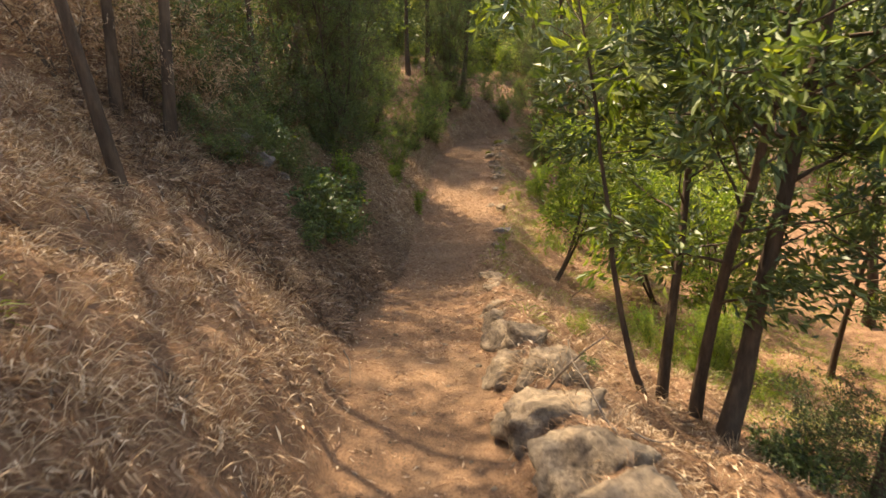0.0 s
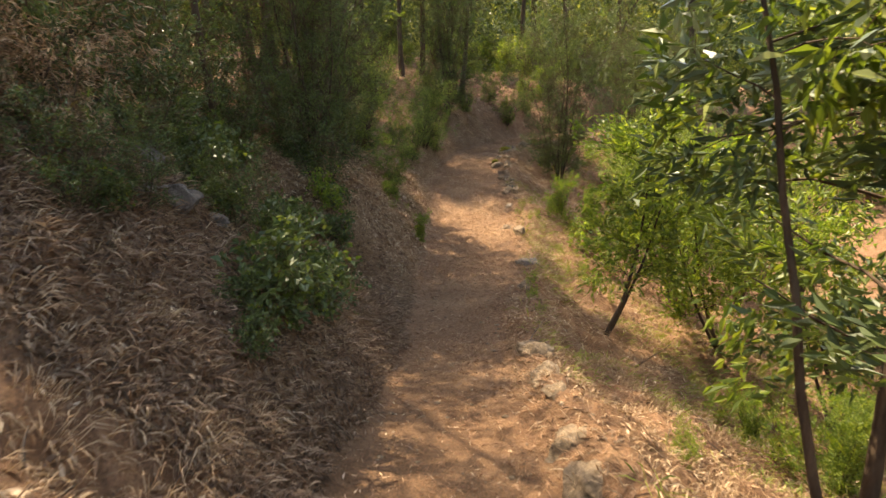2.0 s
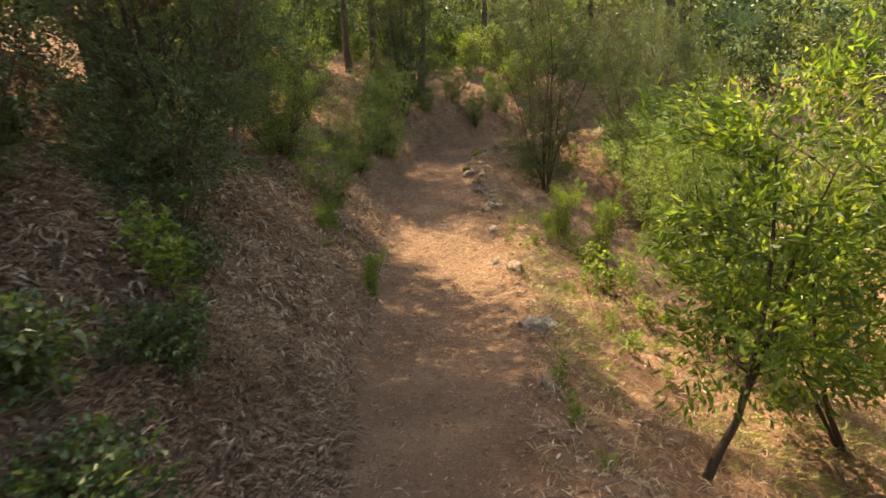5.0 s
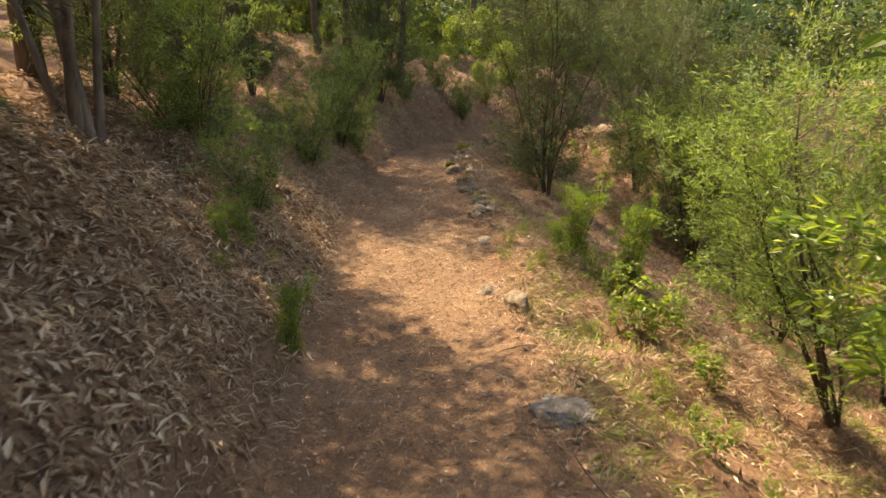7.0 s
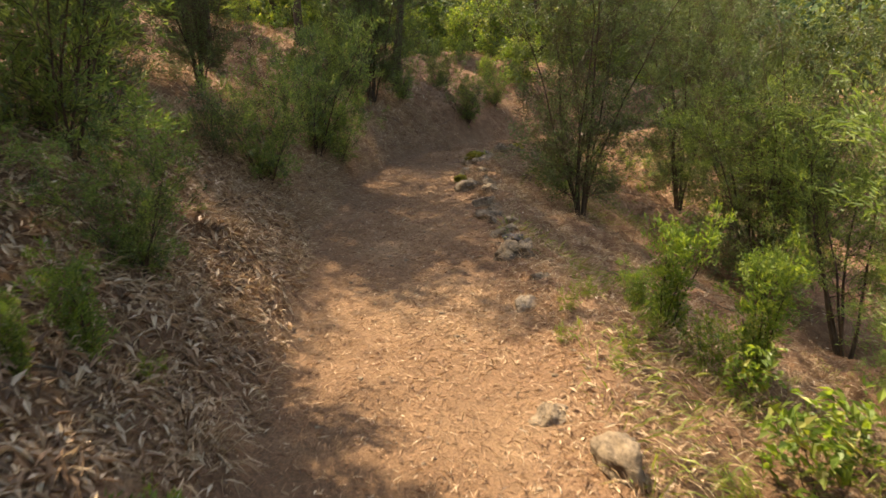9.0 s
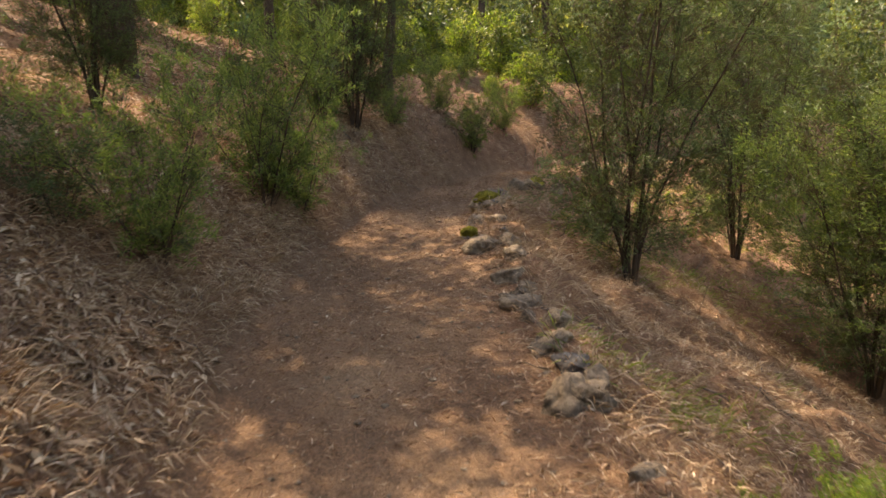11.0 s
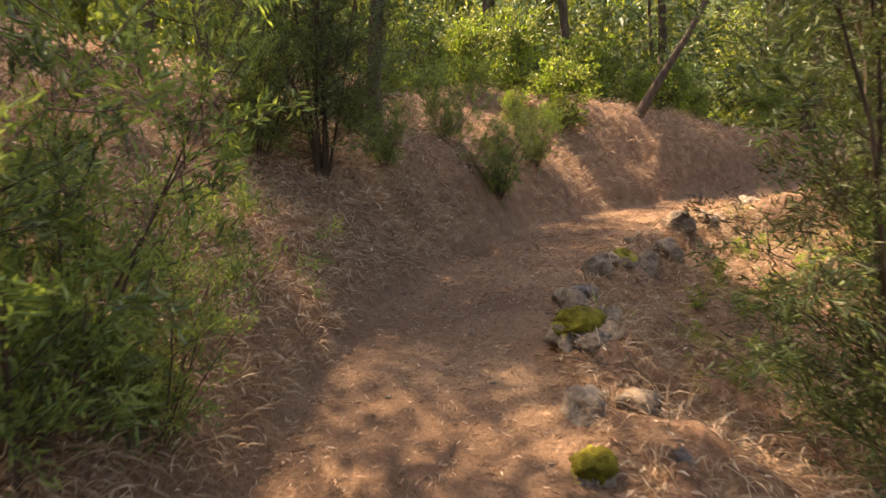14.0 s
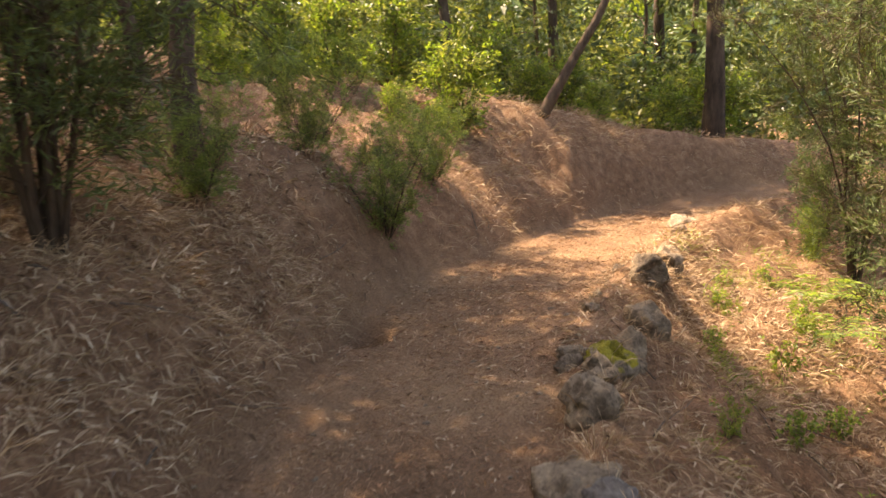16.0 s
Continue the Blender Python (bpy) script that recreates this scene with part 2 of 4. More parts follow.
def value_noise(x, y, scale, seed):
    """Smooth noise between -1 and 1."""
    x, y = np.asarray(x) * scale + seed * 17.3, np.asarray(y) * scale + seed * 5.7
    xi, yi = np.floor(x), np.floor(y)
    fx, fy = x - xi, y - yi
    fx, fy = fx * fx * (3 - 2 * fx), fy * fy * (3 - 2 * fy)

    def corner(a, c):
        h = np.sin(a * 127.1 + c * 311.7 + seed * 74.7) * 43758.5453
        return (h - np.floor(h)) * 2 - 1

    top = corner(xi, yi) * (1 - fx) + corner(xi + 1, yi) * fx
    low = corner(xi, yi + 1) * (1 - fx) + corner(xi + 1, yi + 1) * fx
    return top * (1 - fy) + low * fy


# ---- the lie of the land ----
# centre of the trail: x, y, height, half width
TRAIL = [
    (-0.1, -14.0, 0.6, 0.5), (-0.1, -5.0, 0.2, 0.5), (-0.1, 0.0, -0.12, 0.48), (-0.1, 3.2, -0.47, 0.48), (-0.22, 5.0, -0.66, 0.56), (-0.1, 7.2, -1.07, 0.5),
    (0.0, 9.2, -1.25, 0.54), (0.25, 11.4, -1.45, 0.75), (0.33, 13.0, -1.43, 0.76), (0.5, 14.6, -1.32, 0.8), (0.5, 16.2, -1.2, 0.85),
    (0.55, 17.5, -1.08, 0.86), (0.7, 19.0, -1.02, 0.8), (1.05, 20.8, -0.97, 0.74), (1.75, 22.6, -0.96, 0.76), (2.9, 24.3, -0.92, 0.8),
    (4.4, 25.7, -0.95, 0.8), (6.1, 27.0, -1.0, 0.82), (8.4, 28.0, -1.0, 0.75), (11.0, 28.5, -1.0, 0.75), (15.0, 28.7, -1.0, 0.7), (30.0, 28.0, -1.0, 0.7),
]
# the bank above it by distance along y: first slope, reach, later slope
BANK = [(-14, 1.0, 2.5, 0.45), (4.2, 1.05, 2.5, 0.45), (6.3, 1.9, 1.0, 0.35), (8, 1.5, 1.1, 0.4), (11.2, 1.75, 1.2, 0.5), (13.6, 1.25, 1.3, 0.28),
        (16, 1.3, 0.9, 0.3), (18, 1.6, 0.6, 0.35), (21.8, 2.2, 0.55, 0.35), (25, 1.9, 0.6, 0.27), (26.3, 1.6, 0.75, 0.25), (27.4, 2.3, 1.0, 0.3), (29, 1.9, 1.0, 0.25), (40, 1.2, 0.9, 0.2)]


def dense_trail():
    p = np.array(TRAIL)
    out = []
    for i in range(1, len(p) - 2):
        t = np.linspace(0, 1, 40, endpoint=False)[:, None]
        a, b, c, d = p[i - 1], p[i], p[i + 1], p[i + 2]
        k = np.linalg.norm(c[:2] - b[:2])
        m1 = (c - a) / np.linalg.norm(c[:2] - a[:2]) * k
        m2 = (d - b) / np.linalg.norm(d[:2] - b[:2]) * k
        out.append((2 * t**3 - 3 * t**2 + 1) * b + (t**3 - 2 * t**2 + t) * m1 + (-2 * t**3 + 3 * t**2) * c + (t**3 - t**2) * m2)
    return np.concatenate(out)


LINE = dense_trail()
LINE_DIR = unit(np.gradient(LINE[:, :2], axis=0))


def land(x, y):
    """Height of the ground, distance past the trail's edge (left of it negative) and how trodden it is."""
    x, y = np.atleast_1d(np.asarray(x, float)), np.atleast_1d(np.asarray(y, float))
    h, e, tr = np.zeros(len(x)), np.zeros(len(x)), np.zeros(len(x))
    bank = np.array(BANK)
    for i in range(0, len(x), 20000):
        xs, ys = x[i:i + 20000], y[i:i + 20000]
        d2 = (xs[:, None] - LINE[None, :, 0])**2 + (ys[:, None] - LINE[None, :, 1])**2
        w = np.exp(-(d2 - d2.min(1, keepdims=True)) / 0.25)
        w /= w.sum(1, keepdims=True)
        dist = np.sqrt(d2.min(1))
        k = d2.argmin(1)
        side = np.sign(LINE_DIR[k, 0] * (ys - LINE[k, 1]) - LINE_DIR[k, 1] * (xs - LINE[k, 0]))
        zp, hw, along, across = w @ LINE[:, 2], w @ LINE[:, 3], w @ LINE[:, 1], w @ LINE[:, 0]
        hw = hw + 0.07 * value_noise(xs, ys, 1.3, 3) + 0.03 * value_noise(xs, ys, 4.0, 4)
        out = np.maximum(dist - hw, 0)
        a, r, c = (np.interp(along, bank[:, 0], bank[:, j]) for j in (1, 2, 3))
        up = c * out + (a - c) * r * (1 - np.exp(-out / r))
        cap = np.interp(along, [14, 20, 24, 27, 31, 33], [6.0, 5.5, 4.4, 2.5, 1.7, 1.4]) * np.interp(across, [5.5, 8, 11, 16], [1, 0.7, 0.4, 0.2])
        up = np.where(up > cap * 0.6, cap * (0.6 + 0.4 * np.tanh((up / cap - 0.6) / 0.4)), up)
        down = -2.9 * (1 - np.exp(-(out / 4.2)**1.35)) + np.interp(along, [0, 2, 3.4, 4.6, 8, 9.6, 16, 24], [0.26, 0.28, 0.27, 0.2, 0.22, 0.09, 0.1, 0.16]) * np.exp(-((out - 0.24) / np.where(out < 0.24, 0.17, 0.3))**2) + 0.22 * np.maximum(out - 14, 0)
        down = np.where(out > 0, down, 0)
        wild = np.clip(out / 0.5, 0, 1)
        z = zp + np.where(side > 0, up, down)
        z += wild * (0.12 * value_noise(xs, ys, 0.8, 5) + 0.12 * value_noise(xs, ys, 2.1, 6) + 0.06 * value_noise(xs, ys, 5.5, 7) + 0.026 * value_noise(xs, ys, 13.0, 12))
        z += np.clip((out - 1.5) / 3, 0, 1) * (0.3 * value_noise(xs, ys, 0.35, 14) + 0.16 * value_noise(xs, ys, 0.9, 15))
        z += 0.018 * value_noise(xs, ys, 3.1, 8) + 0.007 * value_noise(xs, ys, 11.0, 9)
        z -= 0.035 * np.clip(1 - (dist / np.maximum(hw, 0.1))**2, 0, 1)
        z -= 0.34 * np.exp(-((xs - 1.9)**2 + (ys - 24.15)**2) / 0.03) + 0.25 * np.exp(-((xs - 1.0)**2 + (ys - 23.6)**2) / 0.02)
        far = np.hypot(xs - 3, ys - 15)
        z = np.where(far > 60, z * np.clip((160 - far) / 100, 0, 1), z)
        h[i:i + 20000] = z
        e[i:i + 20000] = np.where(side > 0, -1, 1) * out
        tr[i:i + 20000] = np.clip(0.55 - (dist - hw * 0.95) / 0.55 + 0.3 * value_noise(xs, ys, 2.0, 10) + 0.25 * value_noise(xs, ys, 6.0, 11), 0, 1)
    return h, e, tr


def ground(x, y):
    return float(land(x, y)[0][0])


def spread(lo, hi, step, grow, limit):
    """Even steps from lo to hi, then ever longer ones out to the limit."""
    mid = list(np.arange(lo, hi, step))
    a, b, s = [lo], [hi], step
    while b[-1] < limit:
        s *= grow
        b.append(b[-1] + s)
        a.append(a[-1] - s)
    return np.array(a[:0:-1] + mid + b)


def slope_normal(x, y):
    e = 0.06
    hx = land(x + e, y)[0] - land(x - e, y)[0]
    hy = land(x, y + e)[0] - land(x, y - e)[0]
    return unit(np.stack([-hx / (2 * e), -hy / (2 * e), np.ones(len(hx))], -1))


def build_ground():
    gx, gy = spread(-2.8, 5.4, 0.07, 1.11, 1200), spread(0.8, 28.5, 0.085, 1.11, 1200)
    X, Y = np.meshgrid(gx, gy)
    h, e, tr = land(X.ravel(), Y.ravel())
    ny, nx = X.shape
    i, j = np.meshgrid(np.arange(ny - 1), np.arange(nx - 1), indexing="ij")
    q = np.stack([i * nx + j, i * nx + j + 1, (i + 1) * nx + j + 1, (i + 1) * nx + j], -1).reshape(-1, 4)
    b = Build()
    b.add(np.stack([X.ravel(), Y.ravel(), h], -1), None, q)
    me = b.mesh("ground", SOIL)
    at = me.attributes.new("trodden", "FLOAT", "POINT")
    at.data.foreach_set("value", tr.astype(np.float32))
    return tagged(new("ground", me), "reddish-brown woodland slope with a trodden dirt trail", "ground", kind="structure")


build_ground()

# ---- stones ----


def rock_mesh(name, seed, sx, sy, sz, mat, cuts=3, rough=0.22):
    """A weathered stone with flattened faces and chipped edges."""
    rng = np.random.default_rng(seed)
    bm = bmesh.new()
    bmesh.ops.create_icosphere(bm, subdivisions=4, radius=1.0)
    planes = [(unit(rng.normal(0, 1, 3) * np.array([1, 1, 0.8])), rng.uniform(0.55, 0.85)) for _ in range(7 + cuts * 2)]
    off = Vector(rng.uniform(-50, 50, 3))
    for v in bm.verts:
        p = np.array(v.co)
        for n, d in planes:
            over = p @ n - d
            if over > 0:
                p = p - n * over * 0.97
        q = Vector(p)
        crack = max(0.0, 1 - abs(noise.noise(q * 1.9 + off * 2)) * 9)
        k = 1 + rough * noise.noise(q * 1.7 + off) + 0.13 * noise.noise(q * 4.0 + off) + 0.1 * noise.noise(q * 10 + off) - 0.1 * crack
        v.co = Vector((p[0] * sx * k, p[1] * sy * k, p[2] * sz * k))
    me = bpy.data.meshes.new(name)
    bm.to_mesh(me)
    bm.free()
    for f in me.polygons:
        f.use_smooth = True
    me.materials.append(mat)
    return me


def rock(x, y, size, turn, mat, label, seed, sink=0.62, lift=0.0, group="stones edging the trail"):
    me = rock_mesh("rock", seed, *[s / 2 / 0.78 for s in size], mat)
    ob = new("rock", me)
    ob.matrix_world = pose(x, y, ground(x, y) + size[2] * (0.5 - sink) + lift, 0, 0, turn)
    return tagged(ob, label, "rock", group)


PALE, GREY, DARK, MOSSY = (STONE_PALE, "pale grey-brown weathered stone half buried beside the trail"), (STONE, "grey weathered stone set along the trail edge"), \
    (STONE_DARK, "dark grey flat stone at the trail edge"), (STONE_MOSS, "stone capped with yellow-green moss beside the trail")
# x, y, length, width, height, turn, look
EDGE_STONES = [
    (0.6, 2.25, 0.56, 0.42, 0.32, 70, GREY), (0.52, 2.9, 0.56, 0.46, 0.38, 20, GREY), (0.42, 3.75, 0.44, 0.36, 0.3, 60, GREY), (0.46, 4.3, 0.42, 0.3, 0.26, 100, GREY),
    (0.48, 4.85, 0.42, 0.28, 0.22, 80, GREY), (0.48, 5.35, 0.36, 0.26, 0.2, 60, GREY), (0.52, 5.95, 0.3, 0.22, 0.18, 75, GREY), (0.56, 6.45, 0.38, 0.26, 0.2, 95, GREY),
    (0.72, 6.7, 0.2, 0.16, 0.12, 10, GREY), (0.62, 3.35, 0.4, 0.34, 0.3, 100, GREY), (0.58, 4.05, 0.3, 0.28, 0.24, 10, GREY), (0.62, 1.75, 0.5, 0.4, 0.32, 40, GREY), (0.6, 7.3, 0.36, 0.3, 0.18, 80, GREY), (0.86, 9.9, 0.3, 0.2, 0.16, 80, GREY), (1.15, 11.3, 0.55, 0.38, 0.2, 110, DARK), (1.25, 13.02, 0.34, 0.26, 0.3, 120, GREY),
    (1.08, 13.5, 0.26, 0.2, 0.2, 40, GREY), (1.3, 14.9, 0.3, 0.2, 0.16, 60, PALE), (1.38, 15.95, 0.38, 0.3, 0.26, 20, GREY), (1.42, 16.5, 0.34, 0.26, 0.18, 80, GREY),
    (1.46, 17.2, 0.4, 0.34, 0.24, 110, GREY), (1.5, 17.75, 0.34, 0.3, 0.2, 50, GREY), (1.46, 18.7, 0.56, 0.36, 0.27, 95, GREY), (1.44, 19.35, 0.26, 0.24, 0.26, 30, MOSSY),
    (1.58, 19.85, 0.32, 0.24, 0.24, 75, PALE), (1.62, 18.15, 0.3, 0.26, 0.18, 30, GREY), (1.85, 20.65, 0.36, 0.28, 0.26, 60, MOSSY), (2.05, 21.25, 0.32, 0.26, 0.24, 100, GREY), (2.2, 21.75, 0.36, 0.26, 0.28, 55, GREY),
    (2.62, 22.25, 0.3, 0.24, 0.26, 35, GREY), (3.0, 22.7, 0.3, 0.22, 0.24, 60, MOSSY), (3.45, 23.15, 0.3, 0.24, 0.3, 30, GREY), (3.85, 23.5, 0.36, 0.26, 0.32, 50, GREY), (4.35, 24.1, 0.34, 0.26, 0.28, 40, GREY),
    (4.9, 24.6, 0.36, 0.3, 0.3, 60, GREY), (5.5, 25.2, 0.34, 0.26, 0.3, 40, GREY), (6.2, 25.85, 0.4, 0.3, 0.3, 45, GREY), (6.95, 26.7, 0.62, 0.45, 0.42, 20, PALE),
]
for i, (x, y, sx, sy, sz, turn, (mat, label)) in enumerate(EDGE_STONES):
    k = 1.0 if y < 10 else 1.1 if 20 < y < 25 else 0.82
    stone = rock(x, y, (sx * k, sy * k, sz * k), turn, mat, label, 100 + i, 0.58 if 20 < y < 25 else 0.85 if 4.5 < y < 7.6 else 0.75 if 3.2 < y < 4.5 else 0.62)
    if mat is STONE_MOSS:
        cap = new("moss_cushion", rock_mesh("moss_cushion", 500 + i, sx * k * 0.52, sy * k * 0.54, sz * k * 0.32, MOSS, 0, 0.1))
        cap.parent = stone
        cap.matrix_basis = pose(0, 0, sz * k * 0.34)
        tagged(cap, "yellow-green cushion of moss")
chip_rng = np.random.default_rng(321)
for i in range(30):
    c = LINE[np.abs(LINE[:, 1] - chip_rng.uniform(15.2, 25.2)).argmin()]
    s, off = chip_rng.uniform(0.08, 0.2), c[3] + chip_rng.uniform(0.02, 0.24)
    d = LINE_DIR[np.abs(LINE[:, 1] - c[1]).argmin()]
    rock(c[0] + d[1] * off, c[1] - d[0] * off, (s * 1.3, s, s * 0.85), chip_rng.uniform(0, 180), STONE if i % 6 else STONE_DARK, "small grey stone wedged in the trail edge", 600 + i, 0.55)
for i, (x, y, s) in enumerate([(-1.72, 5.9, 0.22), (-1.95, 6.1, 0.18), (-1.8, 5.65, 0.14), (-1.6, 6.15, 0.13)]):
    rock(x, y, (s * 1.2, s, s * 0.8), 40 * i, STONE_DARK, "dark rough boulder set in the brushy bank", 300 + i, 0.35, 0, "boulders in the bank")

# ---- trees and shrubs ----


def bent(rng, start, way, length, n, wobble, lift=0.0):
    """A wandering polyline."""
    pts, p, d = [np.array(start, float)], np.array(start, float), unit(np.array(way, float))
    for _ in range(n - 1):
        d = unit(d + rng.normal(0, wobble, 3) + np.array([0, 0, lift]))
        p = p + d * length / (n - 1)
        pts.append(p.copy())
    return np.array(pts)


def along(pts, t):
    k = np.clip(t, 0, 1) * (len(pts) - 1)
    i = np.minimum(k.astype(int), len(pts) - 2)
    f = (k - i)[:, None]
    return pts[i] * (1 - f) + pts[i + 1] * f, unit(pts[i + 1] - pts[i])


class Plan:
    """What sets a kind of tree apart."""

    def __init__(self, height=5.0, trunk=0.05, stems=1, fan=0.0, lean=(0.0, 0.0), limbs=14, bare=0.35, reach=1.5, rise=0.5, twigs=6, twig=0.5,
                 leaf=0.10, width=0.028, per=26, clump=0.12, droop=0.3, wild=0.8, face=0.3, wobble=0.08, sides=7, fine=True):
        self.height, self.trunk, self.stems, self.fan, self.lean = height, trunk, stems, fan, lean
        self.limbs, self.bare, self.reach, self.rise, self.twigs, self.twig = limbs, bare, reach, rise, twigs, twig
        self.leaf, self.width, self.per, self.clump, self.droop, self.wild, self.face = leaf, width, per, clump, droop, wild, face
        self.wobble, self.sides, self.fine = wobble, sides, fine


def grow(name, plan, seed, leaf_mat, bark_mat, label, category, crown_name="crown", second=None):
    """A tree or shrub at the origin: trunk, branches and a crown of single leaves."""
    rng = np.random.default_rng(seed)
    root = new(name)
    tagged(root, label, category)
    leaf_b, other_b = Build(), Build()
    for s in range(plan.stems):
        stem_b = limb_b = Build()
        az = rng.uniform(0, 6.28) if plan.stems > 1 else 0
        start = np.array([math.cos(az), math.sin(az), 0]) * (plan.trunk * 1.6 if plan.stems > 1 else 0)
        fan = plan.fan * rng.uniform(0.4, 1.0)
        way = np.array([plan.lean[0] + math.cos(az) * fan, plan.lean[1] + math.sin(az) * fan, 1.0])
        hgt = plan.height * (rng.uniform(0.7, 1.0) if s else 1.0)
        pts = bent(rng, start - np.array([0, 0, 0.15]), way, hgt + 0.15, 10, plan.wobble, 0.02)
        r0 = plan.trunk * (rng.uniform(0.6, 1.0) if s else 1.0)
        rad = r0 * (1 - 0.85 * np.linspace(0, 1, 10)**1.1)
        rad[0] *= 1.3
        rad[1] *= 1.1
        tube(stem_b, pts, rad, plan.sides if plan.height > 2 else 5)
        for k in range(plan.limbs):
            t = plan.bare + (1 - plan.bare) * (k + rng.uniform(0, 1)) / plan.limbs
            p, d = along(pts, np.array([t]))
            a = k * 2.4 + rng.uniform(-0.5, 0.5) + s
            shape = 0.45 + 0.55 * math.sin(math.pi * min(1, (1 - t) / (1 - plan.bare) * 0.75 + 0.2))
            ln = plan.reach * shape * rng.uniform(0.65, 1.15)
            way = np.array([math.cos(a), math.sin(a), plan.rise + 0.8 * t * plan.rise + rng.uniform(-0.2, 0.2)])
            limb = bent(rng, p[0], way, ln, 5, 0.16, 0.02)
            tube(limb_b, limb, r0 * 0.34 * (1 - 0.6 * t) * np.linspace(1, 0.25, 5), 4 if plan.height > 2 else 3)
            for q in range(plan.twigs):
                u = 0.25 + 0.75 * (q + rng.uniform(0, 1)) / plan.twigs
                p2, d2 = along(limb, np.array([u]))
                way = unit(d2[0] + rng.normal(0, 0.7, 3) + np.array([0, 0, 0.15 * plan.rise]))
                tw = bent(rng, p2[0], way, plan.twig * rng.uniform(0.5, 1.2), 4, 0.2, 0.0)
                if plan.fine:
                    tube(limb_b, tw, max(0.0025, r0 * 0.06) * np.linspace(1, 0.4, 4), 3)
                n = int(plan.per * rng.uniform(0.6, 1.4))
                p3, d3 = along(tw, 1.05 - 0.9 * rng.uniform(0, 1, n)**1.6)
                p3 = p3 + rng.normal(0, plan.clump, (n, 3)) * 0.5
                target = other_b if second and rng.uniform() < second[1] else leaf_b
                leaves(target, p3, d3, rng, plan.leaf, plan.width, 0.25, plan.droop, plan.wild, plan.face)
        part("trunk" if plan.stems == 1 else "stem", stem_b, bark_mat, root)
    part(crown_name, leaf_b, leaf_mat, root, smooth=False)
    if other_b.n:
        part(crown_name, other_b, second[0], root, smooth=False)
    return root


def plant(model, x, y, size=1.0, turn=0.0, tilt=(0, 0), sink=0.0, label=""):
    m = pose(x, y, ground(x, y) - sink, tilt[0], tilt[1], turn) @ Matrix.Scale(size, 4)
    ob = copy_thing(model, m)
    if label:
        ob["label"] = label
    return ob


def first(model, x, y, size=1.0, turn=0.0, tilt=(0, 0), sink=0.0):
    model.matrix_basis = pose(x, y, ground(x, y) - sink, tilt[0], tilt[1], turn) @ Matrix.Scale(size, 4)
    return model


# slender broad-leaved trees below the trail
slim = grow("slender_tree", Plan(height=5.2, trunk=0.055, limbs=22, bare=0.24, reach=1.35, rise=0.3, twigs=5, twig=0.55, leaf=0.125, width=0.042, per=42, clump=0.15), 1, LEAF, BARK,
            "slender tree with a bare brown trunk and glossy lance-shaped leaves", "tree", second=(LEAF_DARK, 0.8))
first(slim, 1.95, 5.05, 0.9, 30)
stout = grow("leaning_slope_tree", Plan(height=5.6, trunk=0.074, limbs=20, bare=0.36, reach=1.5, rise=0.3, twigs=5, twig=0.6, leaf=0.125, width=0.042, per=40, clump=0.16, lean=(0.22, 0.0), wobble=0.05, sides=9), 4, LEAF, BARK,
             "leaning tree with a stout brown trunk and hanging glossy leaves", "tree", second=(LEAF_DARK, 0.84))
first(stout, 2.13, 4.2, 1.0, 0)
plant(stout, 2.8, 3.45, 0.72, 15)
plant(slim, 2.08, 4.62, 1.05, 250, (0, 4))
for x, y, s, a in [(4.9, 4.2, 1.1, 80), (6.4, 7.2, 1.15, 300), (6.4, 9.4, 1.1, 240), (5.6, 11.8, 1.0, 20)]:
    plant(slim, x, y, s, a)
pale = grow("silver_leaved_branch_tree", Plan(height=3.9, trunk=0.03, limbs=12, bare=0.62, reach=1.0, rise=0.2, twigs=6, twig=0.4, leaf=0.15, width=0.045, per=24, clump=0.14, lean=(-0.28, 0.05)), 2, LEAF, BARK,
            "young leaning tree with long leaves, some silvery in the sun", "tree", second=(LEAF_PALE, 0.35))
first(pale, 1.75, 4.75, 1.0, 0)
duo = grow("bushy_tree", Plan(height=2.5, trunk=0.032, stems=2, fan=0.25, lean=(0.26, 0.05), limbs=16, bare=0.3, reach=0.78, rise=0.3, twigs=5, twig=0.4, leaf=0.095, width=0.034, per=28, clump=0.13, droop=0.0), 3, FRESH, BARK,
           "small two-stemmed tree with a dense bright green leafy crown", "tree", second=(LEAF, 0.5))
first(duo, 1.66, 9.15, 0.95, 0)
plant(duo, 3.9, 10.5, 1.05, 160)
plant(duo, 4.4, 8.6, 1.1, 90)

# heath trees with fine needles
heath = grow("tree_heath", Plan(height=5.0, trunk=0.024, stems=8, fan=0.15, limbs=17, bare=0.08, reach=1.0, rise=0.55, twigs=6, twig=0.5, leaf=0.078, width=0.0108, per=50, clump=0.08, droop=0.0, wild=0.9, face=0.0), 5, HEATH, BARK,
             "multi-stemmed heath tree with fine dark needle foliage", "tree", second=(HEATH_DRY, 0.25))
first(heath, 3.27, 19.65, 1.0, 0)
plant(heath, 0.25, 23.1, 1.0, 120)
plant(heath, -1.75, 10.4, 0.95, 200)
plant(heath, -2.7, 15.6, 0.9, 310)
plant(heath, -3.3, 8.4, 0.75, 80)
plant(heath, 6.2, 22.4, 1.0, 250)
for x, y, s, a in [(-3.9, 10.6, 1.0, 20), (6.0, 19.2, 0.9, 330), (8.6, 25.4, 1.0, 210)]:
    plant(heath, x, y, s, a)
